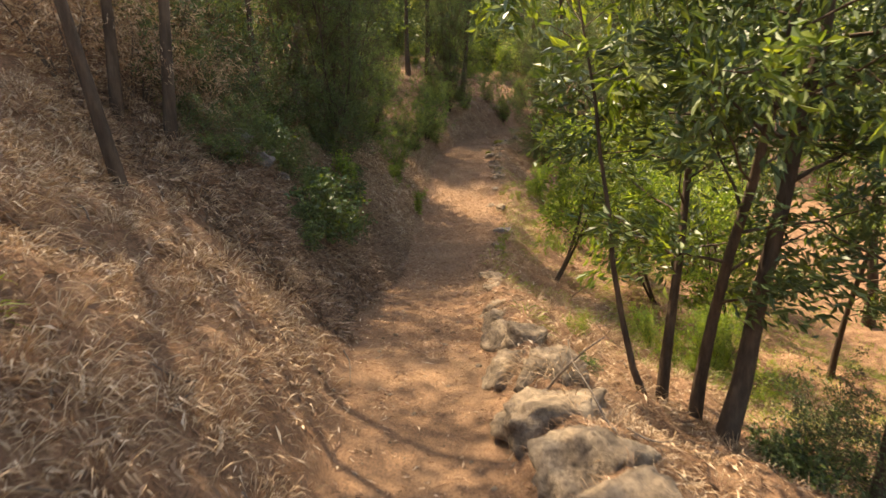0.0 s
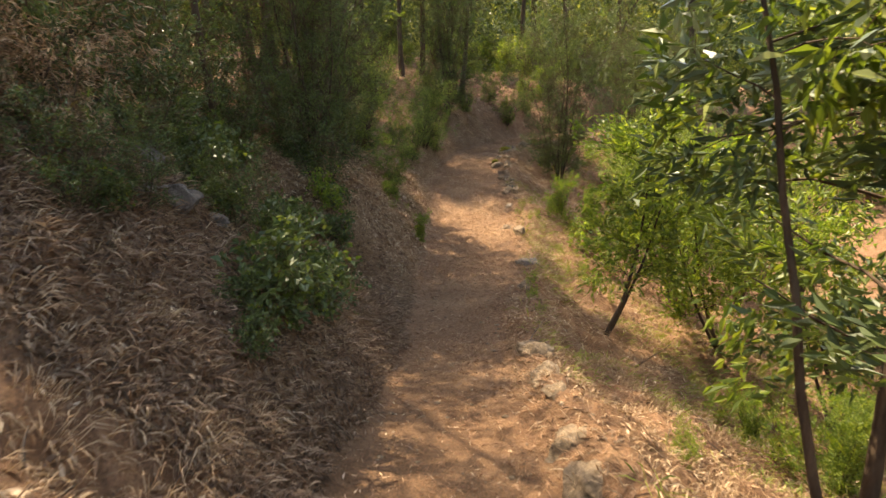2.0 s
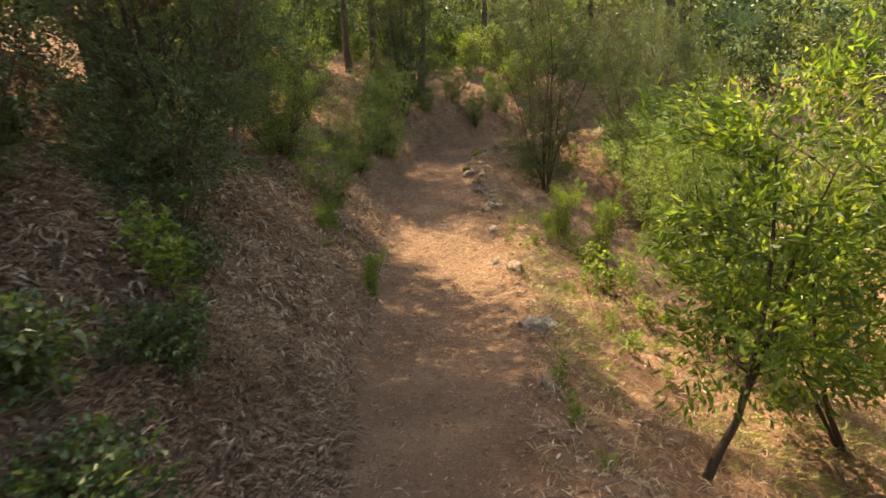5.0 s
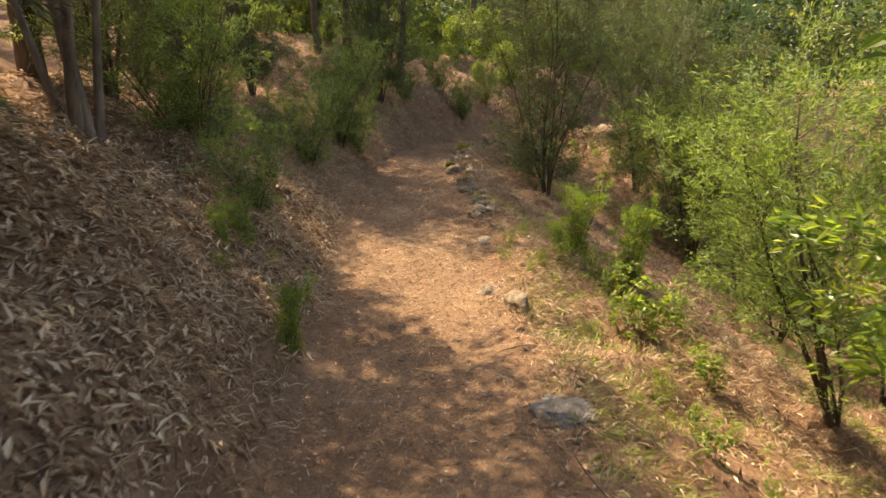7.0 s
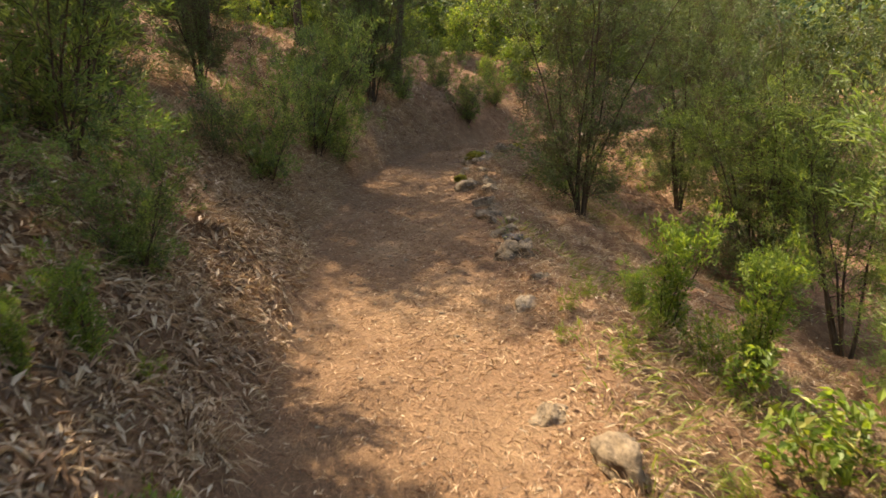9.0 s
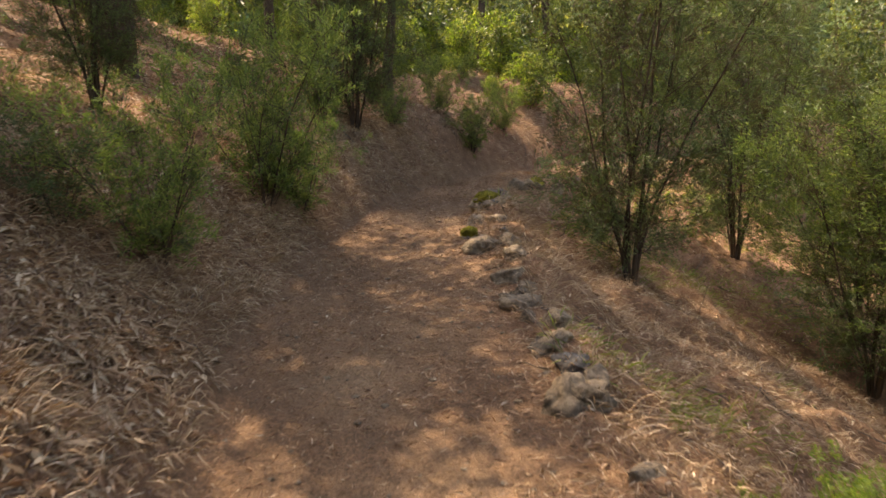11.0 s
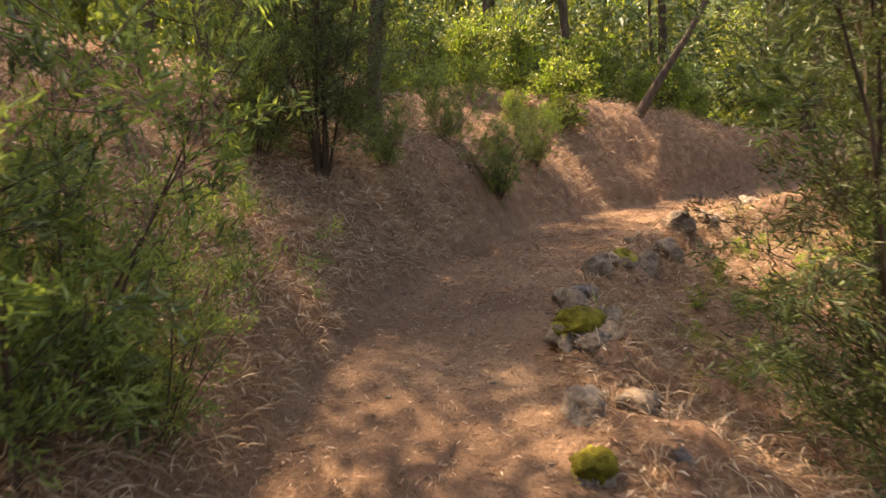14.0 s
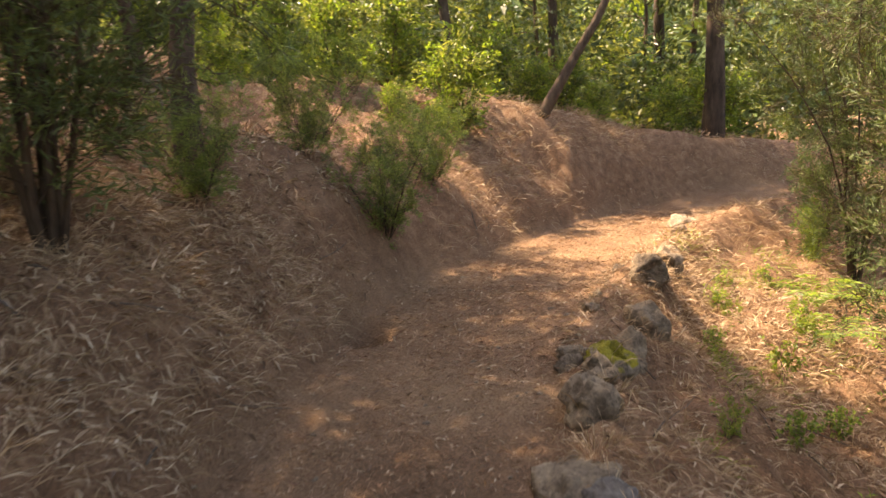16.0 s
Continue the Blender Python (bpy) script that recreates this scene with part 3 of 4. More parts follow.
light = grow("pale_heath_tree", Plan(height=3.6, trunk=0.035, stems=5, fan=0.42, limbs=16, bare=0.27, reach=1.15, rise=0.4, twigs=7, twig=0.55, leaf=0.08, width=0.014, per=38, clump=0.09, droop=0.0, wild=0.9, face=0.0), 6, HEATH_PALE, BARK,
             "spreading heath tree with feathery light green foliage", "tree")
first(light, 3.85, 12.5, 0.78, 0)
plant(light, 5.6, 15.9, 0.75, 100)
plant(light, 5.8, 14.2, 1.1, 200)
plant(light, 6.2, 17.6, 1.15, 300)
plant(light, 6.6, 20.2, 1.1, 40)
broom = grow("heath_shrub", Plan(height=1.5, trunk=0.009, stems=10, fan=0.6, limbs=9, bare=0.08, reach=0.36, rise=0.9, twigs=4, twig=0.26, leaf=0.05, width=0.010, per=34, clump=0.04, droop=-0.2, wild=1.1, face=0.0), 7, HEATH_PALE, BARK,
             "upright bushy heath shrub with soft green needles", "shrub", "foliage", (HEATH, 0.25))
first(broom, -1.7, 14.95, 1.4, 0)
plant(broom, -0.5, 19.0, 0.82, 80)
plant(broom, -0.25, 19.4, 0.5, 200)
plant(heath, -1.85, 19.0, 0.62, 150)
plant(heath, -3.0, 18.7, 0.8, 20)
plant(heath, -2.4, 17.5, 0.6, 270)
plant(broom, -0.8, 17.0, 0.55, 20)
plant(broom, -1.0, 14.0, 0.4, 20)
plant(broom, 2.45, 25.45, 0.55, 60)
plant(broom, 1.85, 26.1, 0.6, 130)
plant(broom, 0.9, 24.4, 0.4, 10)
plant(broom, -0.3, 23.0, 0.7, 95)
plant(broom, 3.3, 26.6, 0.45, 95)

# thin grey trunks on the bank
clump = grow("grey_stemmed_tree", Plan(height=6.0, trunk=0.05, stems=4, fan=0.16, limbs=9, bare=0.42, reach=1.7, rise=0.5, twigs=8, twig=0.7, leaf=0.12, width=0.036, per=28, clump=0.26), 9, LEAF_DARK, BARK_GREY,
             "clump of thin grey-brown stems with a high leafy crown", "tree", second=(LEAF, 0.4))
first(clump, -2.15, 13.5, 1.0, 0)
plant(clump, -3.4, 13.6, 1.0, 110)
plant(clump, -2.5, 11.4, 0.9, 220)
single = grow("thin_bank_tree", Plan(height=6.2, trunk=0.042, limbs=10, bare=0.62, reach=1.2, rise=0.4, twigs=6, twig=0.6, leaf=0.12, width=0.036, per=18, clump=0.24), 10, LEAF_DARK, BARK,
              "thin brown-barked tree rising from the dry bank", "tree", second=(LEAF, 0.3))
first(single, -2.13, 4.1, 1.0, 0, (0, -4))
plant(single, -2.5, 4.9, 1.0, 100, (0, 3))
plant(single, -2.2, 5.1, 1.1, 190)
plant(single, -2.6, 9.4, 1.1, 20)
# added for its sparse crown, which breaks up the sun on the bank
plant(single, -3.7, 6.8, 1.3, 280)

# tall trees over the trail and through the wood, some added only for shade
tall = grow("tall_tree", Plan(height=9.5, trunk=0.12, limbs=18, bare=0.42, reach=2.7, rise=0.4, twigs=6, twig=1.0, leaf=0.21, width=0.08, per=38, clump=0.34, wobble=0.05, fine=False), 12, LEAF_DARK, BARK,
            "tall woodland tree with a straight trunk and leafy crown", "tree", second=(FAR_LEAF, 0.5))
wood = grow("woodland_tree", Plan(height=6.5, trunk=0.08, limbs=20, bare=0.08, reach=2.1, rise=0.35, twigs=5, twig=0.9, leaf=0.21, width=0.085, per=36, clump=0.32, fine=False), 13, FAR_LEAF, BARK,
            "woodland tree with a full light green crown", "tree", second=(FRESH, 0.3))
pine = grow("pine_tree", Plan(height=14.0, trunk=0.22, limbs=26, bare=0.45, reach=2.4, rise=0.2, twigs=8, twig=0.9, leaf=0.16, width=0.02, per=30, clump=0.3, wobble=0.025, sides=10, fine=False), 14, HEATH, BARK_PINE,
            "tall pine with a dark straight furrowed trunk", "tree")
first(tall, -8.0, 10.5, 1.0, 0)
first(wood, 9.5, 34.5, 1.0, 0)
first(pine, 11.0, 30.5, 0.9, 0)
# many spots are made up so that crowns out of view shade the ground
for x, y, s, a in [(-2.5, 21.4, 1.0, 60), (-4.5, 4.3, 0.75, 20), (0.83, 25.1, 0.8, 10), (-2.2, 20.9, 0.7, 310), (-1.3, 26.2, 0.85, 100), (0.3, 28.4, 0.75, 190), (-7.2, 23.5, 1.05, 130), (-4.6, 28.5, 1.0, 200), (-3.4, 15.4, 0.95, 270), (3.9, 33.0, 1.1, 40), (6.4, 33.4, 1.15, 150), (8.6, 33.0, 1.1, 250), (-0.6, 27.4, 0.9, 300), (9.2, 8.5, 0.9, 100), (9.5, 13.0, 0.95, 160), (-3.4, 31.0, 1.0, 10)]:
    plant(tall, x, y, s, a)
for x, y, s, a in [(5.6, 40.0, 1.1, 100), (-3.2, 36.0, 1.0, 200), (-7.0, 30.0, 1.1, 250), (14.0, 36.0, 1.0, 20)]:
    plant(pine, x, y, s, a)
far_rng = np.random.default_rng(77)
spots = []
while len(spots) < 72:
    a, r = far_rng.uniform(0, 2 * math.pi), far_rng.uniform(12, 38)
    x, y = 2.5 + r * math.cos(a), 17 + r * math.sin(a) * 1.1
    h, e, _ = land(x, y)
    if abs(e[0]) < 3.2 or (y < 2 and abs(x) < 4) or (x < 1 and y < 32 and x > -7):
        continue
    if any((x - p)**2 + (y - q)**2 < 6 for p, q in spots):
        continue
    spots.append((x, y))
    if any(math.hypot(x - 3 + 0.75 * k, y - 27.5 - k) < 3 for k in range(5)):
        continue
    plant(wood if far_rng.uniform() < 0.65 else tall, x, y, far_rng.uniform(0.75, 1.25), far_rng.uniform(0, 360))

def far_woods():
    """Crowns of the wood further off, too many to count."""
    rng = np.random.default_rng(90)
    bright, shade = Build(), Build()
    for _ in range(900):
        a, r = rng.uniform(-1.9, 2.1), rng.uniform(20, 42)
        x, y = 2.5 + r * math.sin(a), 15 + r * math.cos(a)
        z = ground(x, y) + rng.uniform(0.15, 1.0) * rng.uniform(0.5, 17)
        n = 140
        d = unit(rng.normal(0, 1, (n, 3)))
        size = rng.uniform(0.8, 1.8)
        p = np.array([x, y, z]) + d * (size * rng.uniform(0.5, 1.0, n)[:, None]) * np.array([1, 1, 0.75])
        leaves(bright if rng.uniform() < 0.5 else shade, p, d, rng, 0.34, 0.17, 0.2, 0.2, 0.8, 0.3)
    for _ in range(300):
        a, r = rng.uniform(-1.3, 1.2), rng.uniform(17, 27)
        x, y = 2.5 + r * math.sin(a), 15 + r * math.cos(a)
        h, e, _t = land(x, y)
        if abs(e[0]) < 2.6:
            continue
        n = 130
        d = unit(rng.normal(0, 1, (n, 3)))
        size = rng.uniform(0.5, 1.1)
        p = np.array([x, y, h[0] + rng.uniform(0.3, 2.6)]) + d * (size * rng.uniform(0.5, 1.0, n)[:, None])
        leaves(bright if rng.uniform() < 0.5 else shade, p, d, rng, 0.2, 0.09, 0.2, 0.2, 0.8, 0.3)
    tagged(new("far_woods", bright.mesh("far_woods", FAR_LEAF, False)), "dense green crowns of the wood beyond the slope", "woods", kind="stuff")
    tagged(new("far_woods", shade.mesh("far_woods", LEAF_DARK, False)), "dark green crowns of the wood beyond the slope", "woods", kind="stuff")


far_woods()
lean = grow("leaning_tree", Plan(height=5.5, trunk=0.09, limbs=12, bare=0.5, reach=1.8, rise=0.5, twigs=7, twig=0.7, leaf=0.13, width=0.045, per=20, clump=0.25, lean=(0.55, 0.0), wobble=0.06), 15, FAR_LEAF, BARK,
            "leaning tree with a bent dark trunk above the trail", "tree")
first(lean, 6.1, 29.15, 1.0, 0)
under = grow("leafy_shrub", Plan(height=1.7, trunk=0.018, stems=5, fan=0.5, limbs=9, bare=0.08, reach=0.7, rise=0.45, twigs=4, twig=0.35, leaf=0.125, width=0.055, per=16, clump=0.15, droop=0.0, fine=False), 16, FRESH, BARK,
             "leafy woodland shrub with fresh green leaves", "shrub", "foliage", (FAR_LEAF, 0.5))
first(under, 4.4, 28.5, 0.7, 0)
for x, y, s, a in [(2.9, 29.6, 1.0, 40), (4.0, 30.5, 1.3, 90), (6.2, 32.0, 1.3, 140), (8.6, 32.4, 1.2, 200), (1.4, 30.4, 1.0, 250), (10.8, 31.2, 1.2, 300), (5.3, 33.5, 1.6, 10), (7.6, 35, 1.7, 70), (12.6, 32, 1.3, 120), (2.6, 33.5, 1.6, 180), (0.2, 33, 1.3, 220), (9.8, 36, 1.7, 260), (-2, 33, 1.3, 220), (-4.5, 31, 1.2, 20), (11, 25.5, 1.2, 60), (9.4, 23.5, 1.2, 160), (-6.2, 27, 1.2, 45), (-7.5, 24.5, 1.3, 135), (-5.6, 29, 1.3, 225), (3.4, 28.2, 0.45, 30), (1.2, 28.9, 0.6, 75), (6.6, 30.2, 0.6, 160), (-1.2, 29.2, 0.7, 210), (8.2, 30.6, 0.6, 15), (-2.8, 27.6, 0.6, 330), (9.6, 30.2, 0.7, 110), (-3.8, 24.8, 0.6, 65)]:
    plant(under, x, y, s, a)
bramble = grow("bramble_bush", Plan(height=0.75, trunk=0.008, stems=9, fan=1.1, limbs=6, bare=0.1, reach=0.35, rise=0.3, twigs=4, twig=0.2, leaf=0.09, width=0.056, per=8, clump=0.09, droop=0.1, face=0.6), 17, LEAF_DARK, BARK,
               "low bramble bush with broad dark green leaves", "bush", "foliage", (LEAF, 0.12))
first(bramble, -1.25, 5.9, 0.65, 0)
for x, y, s, a in [(-1.1, 6.45, 0.7, 50), (-1.5, 7.0, 0.85, 110), (-1.15, 7.5, 0.65, 170), (-1.6, 7.9, 0.85, 230), (-1.3, 8.5, 0.6, 290), (-2.0, 6.8, 0.9, 20), (-1.45, 9.3, 0.6, 80), (-2.3, 7.5, 0.9, 140), (-2.3, 8.6, 0.9, 200), (-2.5, 9.6, 0.8, 260), (-1.9, 10.1, 0.7, 320), (-1.2, 5.3, 0.4, 10)]:
    plant(bramble, x, y, s, a)
brush = grow("dark_shrub", Plan(height=1.5, trunk=0.016, stems=5, fan=0.6, limbs=8, bare=0.05, reach=0.5, rise=0.5, twigs=4, twig=0.28, leaf=0.07, width=0.026, per=22, clump=0.10, droop=0.0, fine=False), 21, LEAF_DARK, BARK,
             "tangled dark green shrub in the shade of the bank", "shrub", "foliage", (HEATH_DRY, 0.3))
first(brush, -2.3, 6.6, 0.8, 0)
for x, y, s, a in [(-2.4, 6.0, 0.9, 40), (-2.5, 7.7, 0.9, 160), (-1.55, 9.6, 0.8, 280), (-2.3, 9.0, 0.8, 340), (-2.9, 10.2, 1.1, 90), (-2.1, 10.9, 0.8, 150), (-2.6, 11.9, 0.8, 330), (-3.6, 12.0, 1.0, 20), (-1.15, 16.6, 0.45, 10), (-1.9, 16.3, 0.6, 60)]:
    plant(brush, x, y, s, a)
dead = grow("dead_bush", Plan(height=1.1, trunk=0.012, stems=6, fan=0.6, limbs=8, bare=0.1, reach=0.45, rise=0.4, twigs=4, twig=0.3, leaf=0.09, width=0.012, per=14, clump=0.08, droop=0.5), 23, STRAW, BARK_GREY,
            "dead bush hung with bleached dry leaves", "bush", "foliage")
first(dead, -2.9, 5.0, 0.9, 0)
for x, y, s, a in [(-2.5, 5.3, 0.7, 160), (-3.6, 5.6, 1.0, 240), (-1.05, 8.8, 0.4, 20)]:
    plant(dead, x, y, s, a)
sprig = grow("green_bush", Plan(height=0.8, trunk=0.008, stems=6, fan=0.7, limbs=6, bare=0.1, reach=0.24, rise=0.6, twigs=3, twig=0.15, leaf=0.06, width=0.024, per=12, clump=0.05, droop=-0.2, fine=False), 18, FRESH, BARK,
             "low bush of bright fresh green leaves on the slope", "bush", "foliage", (GRASS, 0.4))
first(sprig, 2.4, 14.35, 0.45, 0)
for x, y, s, a in [(2.8, 13.9, 0.45, 60), (1.75, 14.1, 0.5, 120), (2.0, 13.3, 0.5, 180), (1.5, 14.6, 0.45, 240), (2.2, 12.4, 0.7, 300), (1.9, 15.2, 0.5, 30), (2.7, 6.9, 1.3, 90), (3.1, 7.4, 1.3, 150), (2.5, 7.8, 0.8, 210), (3.6, 6.6, 1.3, 270), (3.4, 8.4, 1.0, 30), (4.4, 7.4, 1.0, 75), (1.25, 5.7, 0.5, 15), (1.4, 6.0, 0.5, 200), (1.5, 6.3, 0.5, 330), (-0.95, 12.4, 0.4, 10), (-0.75, 13.3, 0.35, 70), (3.0, 21.4, 0.6, 190), (3.6, 22.4, 0.6, 250), (4.3, 23.2, 0.5, 310), (3.1, 15.4, 0.9, 140), (5.2, 24.0, 0.6, 40), (2.0, 16.0, 0.35, 40), (1.35, 14.2, 0.3, 10), (1.55, 13.8, 0.3, 95), (1.7, 14.8, 0.4, 185), (2.0, 14.4, 0.4, 275), (2.1, 11.6, 0.4, 15), (2.4, 11.2, 0.45, 110), (1.9, 12.1, 0.35, 205), (2.6, 12.0, 0.4, 290), (2.9, 20.6, 0.5, 55), (3.4, 21.0, 0.45, 145), (0.86, 8.6, 0.3, 20), (0.82, 9.1, 0.25, 120), (0.95, 9.6, 0.3, 240), (1.05, 10.2, 0.3, 330), (0.95, 7.2, 0.25, 60)]:
    plant(sprig, x, y, s, a)

for x, y, s, a in [(-1.9, 5.2, 0.45, 15), (-2.25, 5.6, 0.6, 95), (-1.75, 5.6, 0.35, 175), (-1.6, 6.5, 0.45, 255), (-2.0, 6.2, 0.55, 335), (2.75, 3.85, 0.55, 30), (3.15, 4.5, 0.6, 140), (2.95, 3.3, 0.6, 250)]:
    plant(brush, x, y, s, a)
for x, y, s, a in [(-1.65, 6.35, 0.5, 130), (-1.8, 5.35, 0.4, 220), (-1.35, 5.55, 0.35, 310), (2.4, 3.6, 0.6, 10), (2.6, 4.3, 0.5, 80), (1.15, 4.6, 0.35, 200)]:
    plant(bramble, x, y, s, a)
for x, y, s, a in [(-2.9, 5.8, 1.0, 30), (-2.45, 6.3, 0.9, 120), (-3.2, 6.6, 1.1, 200), (-2.1, 5.6, 0.6, 300)]:
    plant(dead, x, y, s, a)
spire = grow("young_heath_shrub", Plan(height=1.0, trunk=0.008, stems=6, fan=0.22, limbs=14, bare=0.04, reach=0.17, rise=1.1, twigs=3, twig=0.12, leaf=0.05, width=0.013, per=15, clump=0.035, droop=-0.3, wild=1.0, face=0.0, fine=False), 31, FRESH, BARK,
             "young upright heath shrub with bright green shoots", "shrub", "foliage", (HEATH_PALE, 0.4))
first(spire, 2.28, 14.75, 0.95, 0)
for x, y, s, a in [(2.85, 14.5, 1.0, 70), (2.15, 14.95, 0.5, 160), (-0.5, 12.15, 0.55, 40), (-0.95, 13.2, 0.5, 200), (-1.05, 12.9, 0.35, 300), (2.95, 6.6, 0.9, 20), (3.3, 7.1, 1.0, 110), (2.6, 7.4, 0.7, 230), (3.7, 7.6, 1.0, 330), (-0.45, 24.0, 0.7, 10), (8.1, 25.6, 0.8, 90)]:
    plant(spire, x, y, s, a)
sapling = grow("broad_leaved_sapling", Plan(height=0.85, trunk=0.01, stems=3, fan=0.5, limbs=7, bare=0.25, reach=0.34, rise=0.35, twigs=3, twig=0.16, leaf=0.13, width=0.062, per=5, clump=0.05, droop=0.15, face=0.8), 33, FRESH, BARK,
               "low sapling with broad bright green leaves", "sapling", "foliage", (GRASS, 0.35))
first(sapling, 2.5, 13.3, 0.65, 0)
for x, y, s, a in [(2.8, 12.75, 0.6, 100), (2.4, 12.2, 0.35, 200), (2.9, 13.6, 0.7, 300), (2.55, 14.05, 0.6, 20), (2.2, 11.5, 0.45, 50), (-1.35, 8.9, 0.6, 150), (-1.5, 9.0, 0.6, 260), (3.7, 21.6, 0.4, 60), (4.0, 22.3, 0.4, 190), (3.4, 20.9, 0.4, 310), (5.0, 23.2, 0.5, 15), (5.7, 23.7, 0.5, 105), (4.6, 22.5, 0.4, 195), (6.3, 24.2, 0.5, 285), (6.0, 24.9, 0.4, 35), (5.2, 24.2, 0.4, 125), (4.4, 23.4, 0.35, 215), (6.9, 25.2, 0.45, 305), (5.6, 22.7, 0.5, 50), (0.98, 9.9, 0.28, 40), (0.9, 9.3, 0.22, 140)]:
    plant(sapling, x, y, s, a)

# ---- straw, litter and grass ----


def scatter(n, seed, keep, box=(-4.2, 6.5, 0.6, 29.0)):
    rng = np.random.default_rng(seed)
    x, y = rng.uniform(box[0], box[1], n), rng.uniform(box[2], box[3], n)
    h, e, tr = land(x, y)
    ok = keep(x, y, e, tr, rng)
    return rng, x[ok], y[ok], h[ok], e[ok]


def straw_cover(name, n, seed, keep, length, width, upright, mat, label, box=(-4.2, 6.5, 0.6, 29.0)):
    rng, x, y, h, e = scatter(n, seed, keep, box)
    nrm = slope_normal(x, y)
    down = nrm.copy()
    down[:, 2] = 0
    way = nrm * upright + unit(down + 1e-6) * 0.7 + rng.normal(0, 0.55, (len(x), 3))
    way -= nrm * np.minimum((way * nrm).sum(1), 0)[:, None]
    b = Build()
    blades(b, np.stack([x, y, h + 0.004], -1), way, rng, length, width)
    return tagged(new(name, b.mesh(name, mat, False)), label, "grass", kind="stuff")


def litter_cover(name, n, seed, keep, length, width, mat, label, box=(-4.2, 6.5, 0.6, 29.0)):
    rng, x, y, h, e = scatter(n, seed, keep, box)
    nrm = slope_normal(x, y)
    way = rng.normal(0, 1, (len(x), 3))
    way -= nrm * (way * nrm).sum(1)[:, None] * 0.85
    b = Build()
    leaves(b, np.stack([x, y, h + 0.008], -1), way, rng, length, width, 0.3, 0.0, 0.25, 0.75)
    return tagged(new(name, b.mesh(name, mat, False)), label, "leaf litter", kind="stuff")


def patchy(x, y, seed, scale=0.9, bias=0.0):
    return value_noise(x, y, scale, seed) + 0.5 * value_noise(x, y, scale * 3, seed + 1) + bias


left_of = lambda e: e < -0.6 * np.abs(value_noise(np.arange(len(e)) * 0.731, e * 3, 1.0, 5))
straw_cover("dry_grass", 400000, 41, lambda x, y, e, tr, r: left_of(e) & (r.uniform(0, 1, len(x)) < np.clip(0.6 + 0.6 * patchy(x, y, 21), 0.08, 1) * np.interp(y, [4.4, 5.4, 9, 15, 17], [1, 0.5, 0.3, 0.4, 1])),
            0.095, 0.0052, 0.5, STRAW, "matted dry straw-coloured grass lying on the bank", (-3.0, 2.2, 0.6, 25.0))
straw_cover("dry_grass", 170000, 42, lambda x, y, e, tr, r: (e > 0.001) & (r.uniform(0, 1, len(x)) < np.clip(0.6 + 0.5 * patchy(x, y, 24), 0.1, 1)),
            0.10, 0.0055, 0.42, STRAW, "dry bleached grass on the slope below the trail", (0.2, 5.5, 0.6, 27.0))


def trail_needles(n, seed):
    """Fallen needles and bits of straw trodden into the trail."""
    rng = np.random.default_rng(seed)
    spot = LINE[(LINE[:, 1] > 0.6) & (LINE[:, 0] < 8)]
    k = rng.integers(0, len(spot), n)
    x = spot[k, 0] + rng.uniform(-1.15, 1.15, n) * spot[k, 3] * 1.15 + rng.normal(0, 0.05, n)
    y = spot[k, 1] + rng.uniform(-0.25, 0.25, n)
    ok = rng.uniform(0, 1, n) < np.clip(0.6 + 0.5 * patchy(x, y, 50, 1.3) + 0.25 * np.clip((y - 10) / 4, -1, 1), 0.12, 1)
    x, y = x[ok], y[ok]
    h = land(x, y)[0]
    way = rng.normal(0, 1, (len(x), 3)) * np.array([1, 1, 0.12])
    b = Build()
    blades(b, np.stack([x, y, h + 0.006], -1), way, rng, 0.055, 0.0055, 0.05)
    return tagged(new("fallen_needles", b.mesh("fallen_needles", NEEDLE, False)), "reddish fallen needles and straw bits trodden into the trail", "needles", kind="stuff")


trail_needles(85000, 48)
litter_cover("leaf_litter", 150000, 43, lambda x, y, e, tr, r: left_of(e) & (r.uniform(0, 1, len(x)) < np.clip(0.6 + 0.5 * patchy(x, y, 27), 0.1, 1) * np.interp(y, [4, 5, 7, 9, 15, 18], [0.45, 0.35, 0.4, 1, 1, 0.6])),
             0.085, 0.021, LITTER, "deep brown litter of fallen leaves lying on the bank", (-3.4, 2.2, 0.6, 26.0))
litter_cover("leaf_litter", 70000, 46, lambda x, y, e, tr, r: left_of(e) & (r.uniform(0, 1, len(x)) < np.clip(0.75 + 0.4 * patchy(x, y, 37), 0.3, 1)),
             0.10, 0.024, LITTER, "thick litter of long fallen leaves below the bank trees", (-2.9, 0.1, 7.0, 16.5))
litter_cover("leaf_litter", 45000, 44, lambda x, y, e, tr, r: (np.abs(e) < 0.3) & (r.uniform(0, 1, len(x)) < np.clip(1.15 - 0.85 * tr, 0.3, 1) * np.clip(0.7 + 0.6 * patchy(x, y, 30), 0.2, 1)),
             0.05, 0.013, LITTER, "scattered fallen leaves and bark chips on the trail", (-1.5, 8.0, 0.6, 29.0))
litter_cover("leaf_litter", 30000, 47, lambda x, y, e, tr, r: (e > 0.001), 0.07, 0.018, LITTER, "brown fallen leaves on the slope below the trail", (0.2, 7.0, 0.6, 28.0))
straw_cover("dry_grass", 45000, 52, lambda x, y, e, tr, r: (e < -0.5) & (r.uniform(0, 1, len(x)) < np.clip(0.5 + 0.6 * patchy(x, y, 64, 0.5), 0.05, 1)),
            0.22, 0.011, 0.5, STRAW, "dry grass over the crest of the bank", (-7.0, 10.0, 23.5, 34.0))
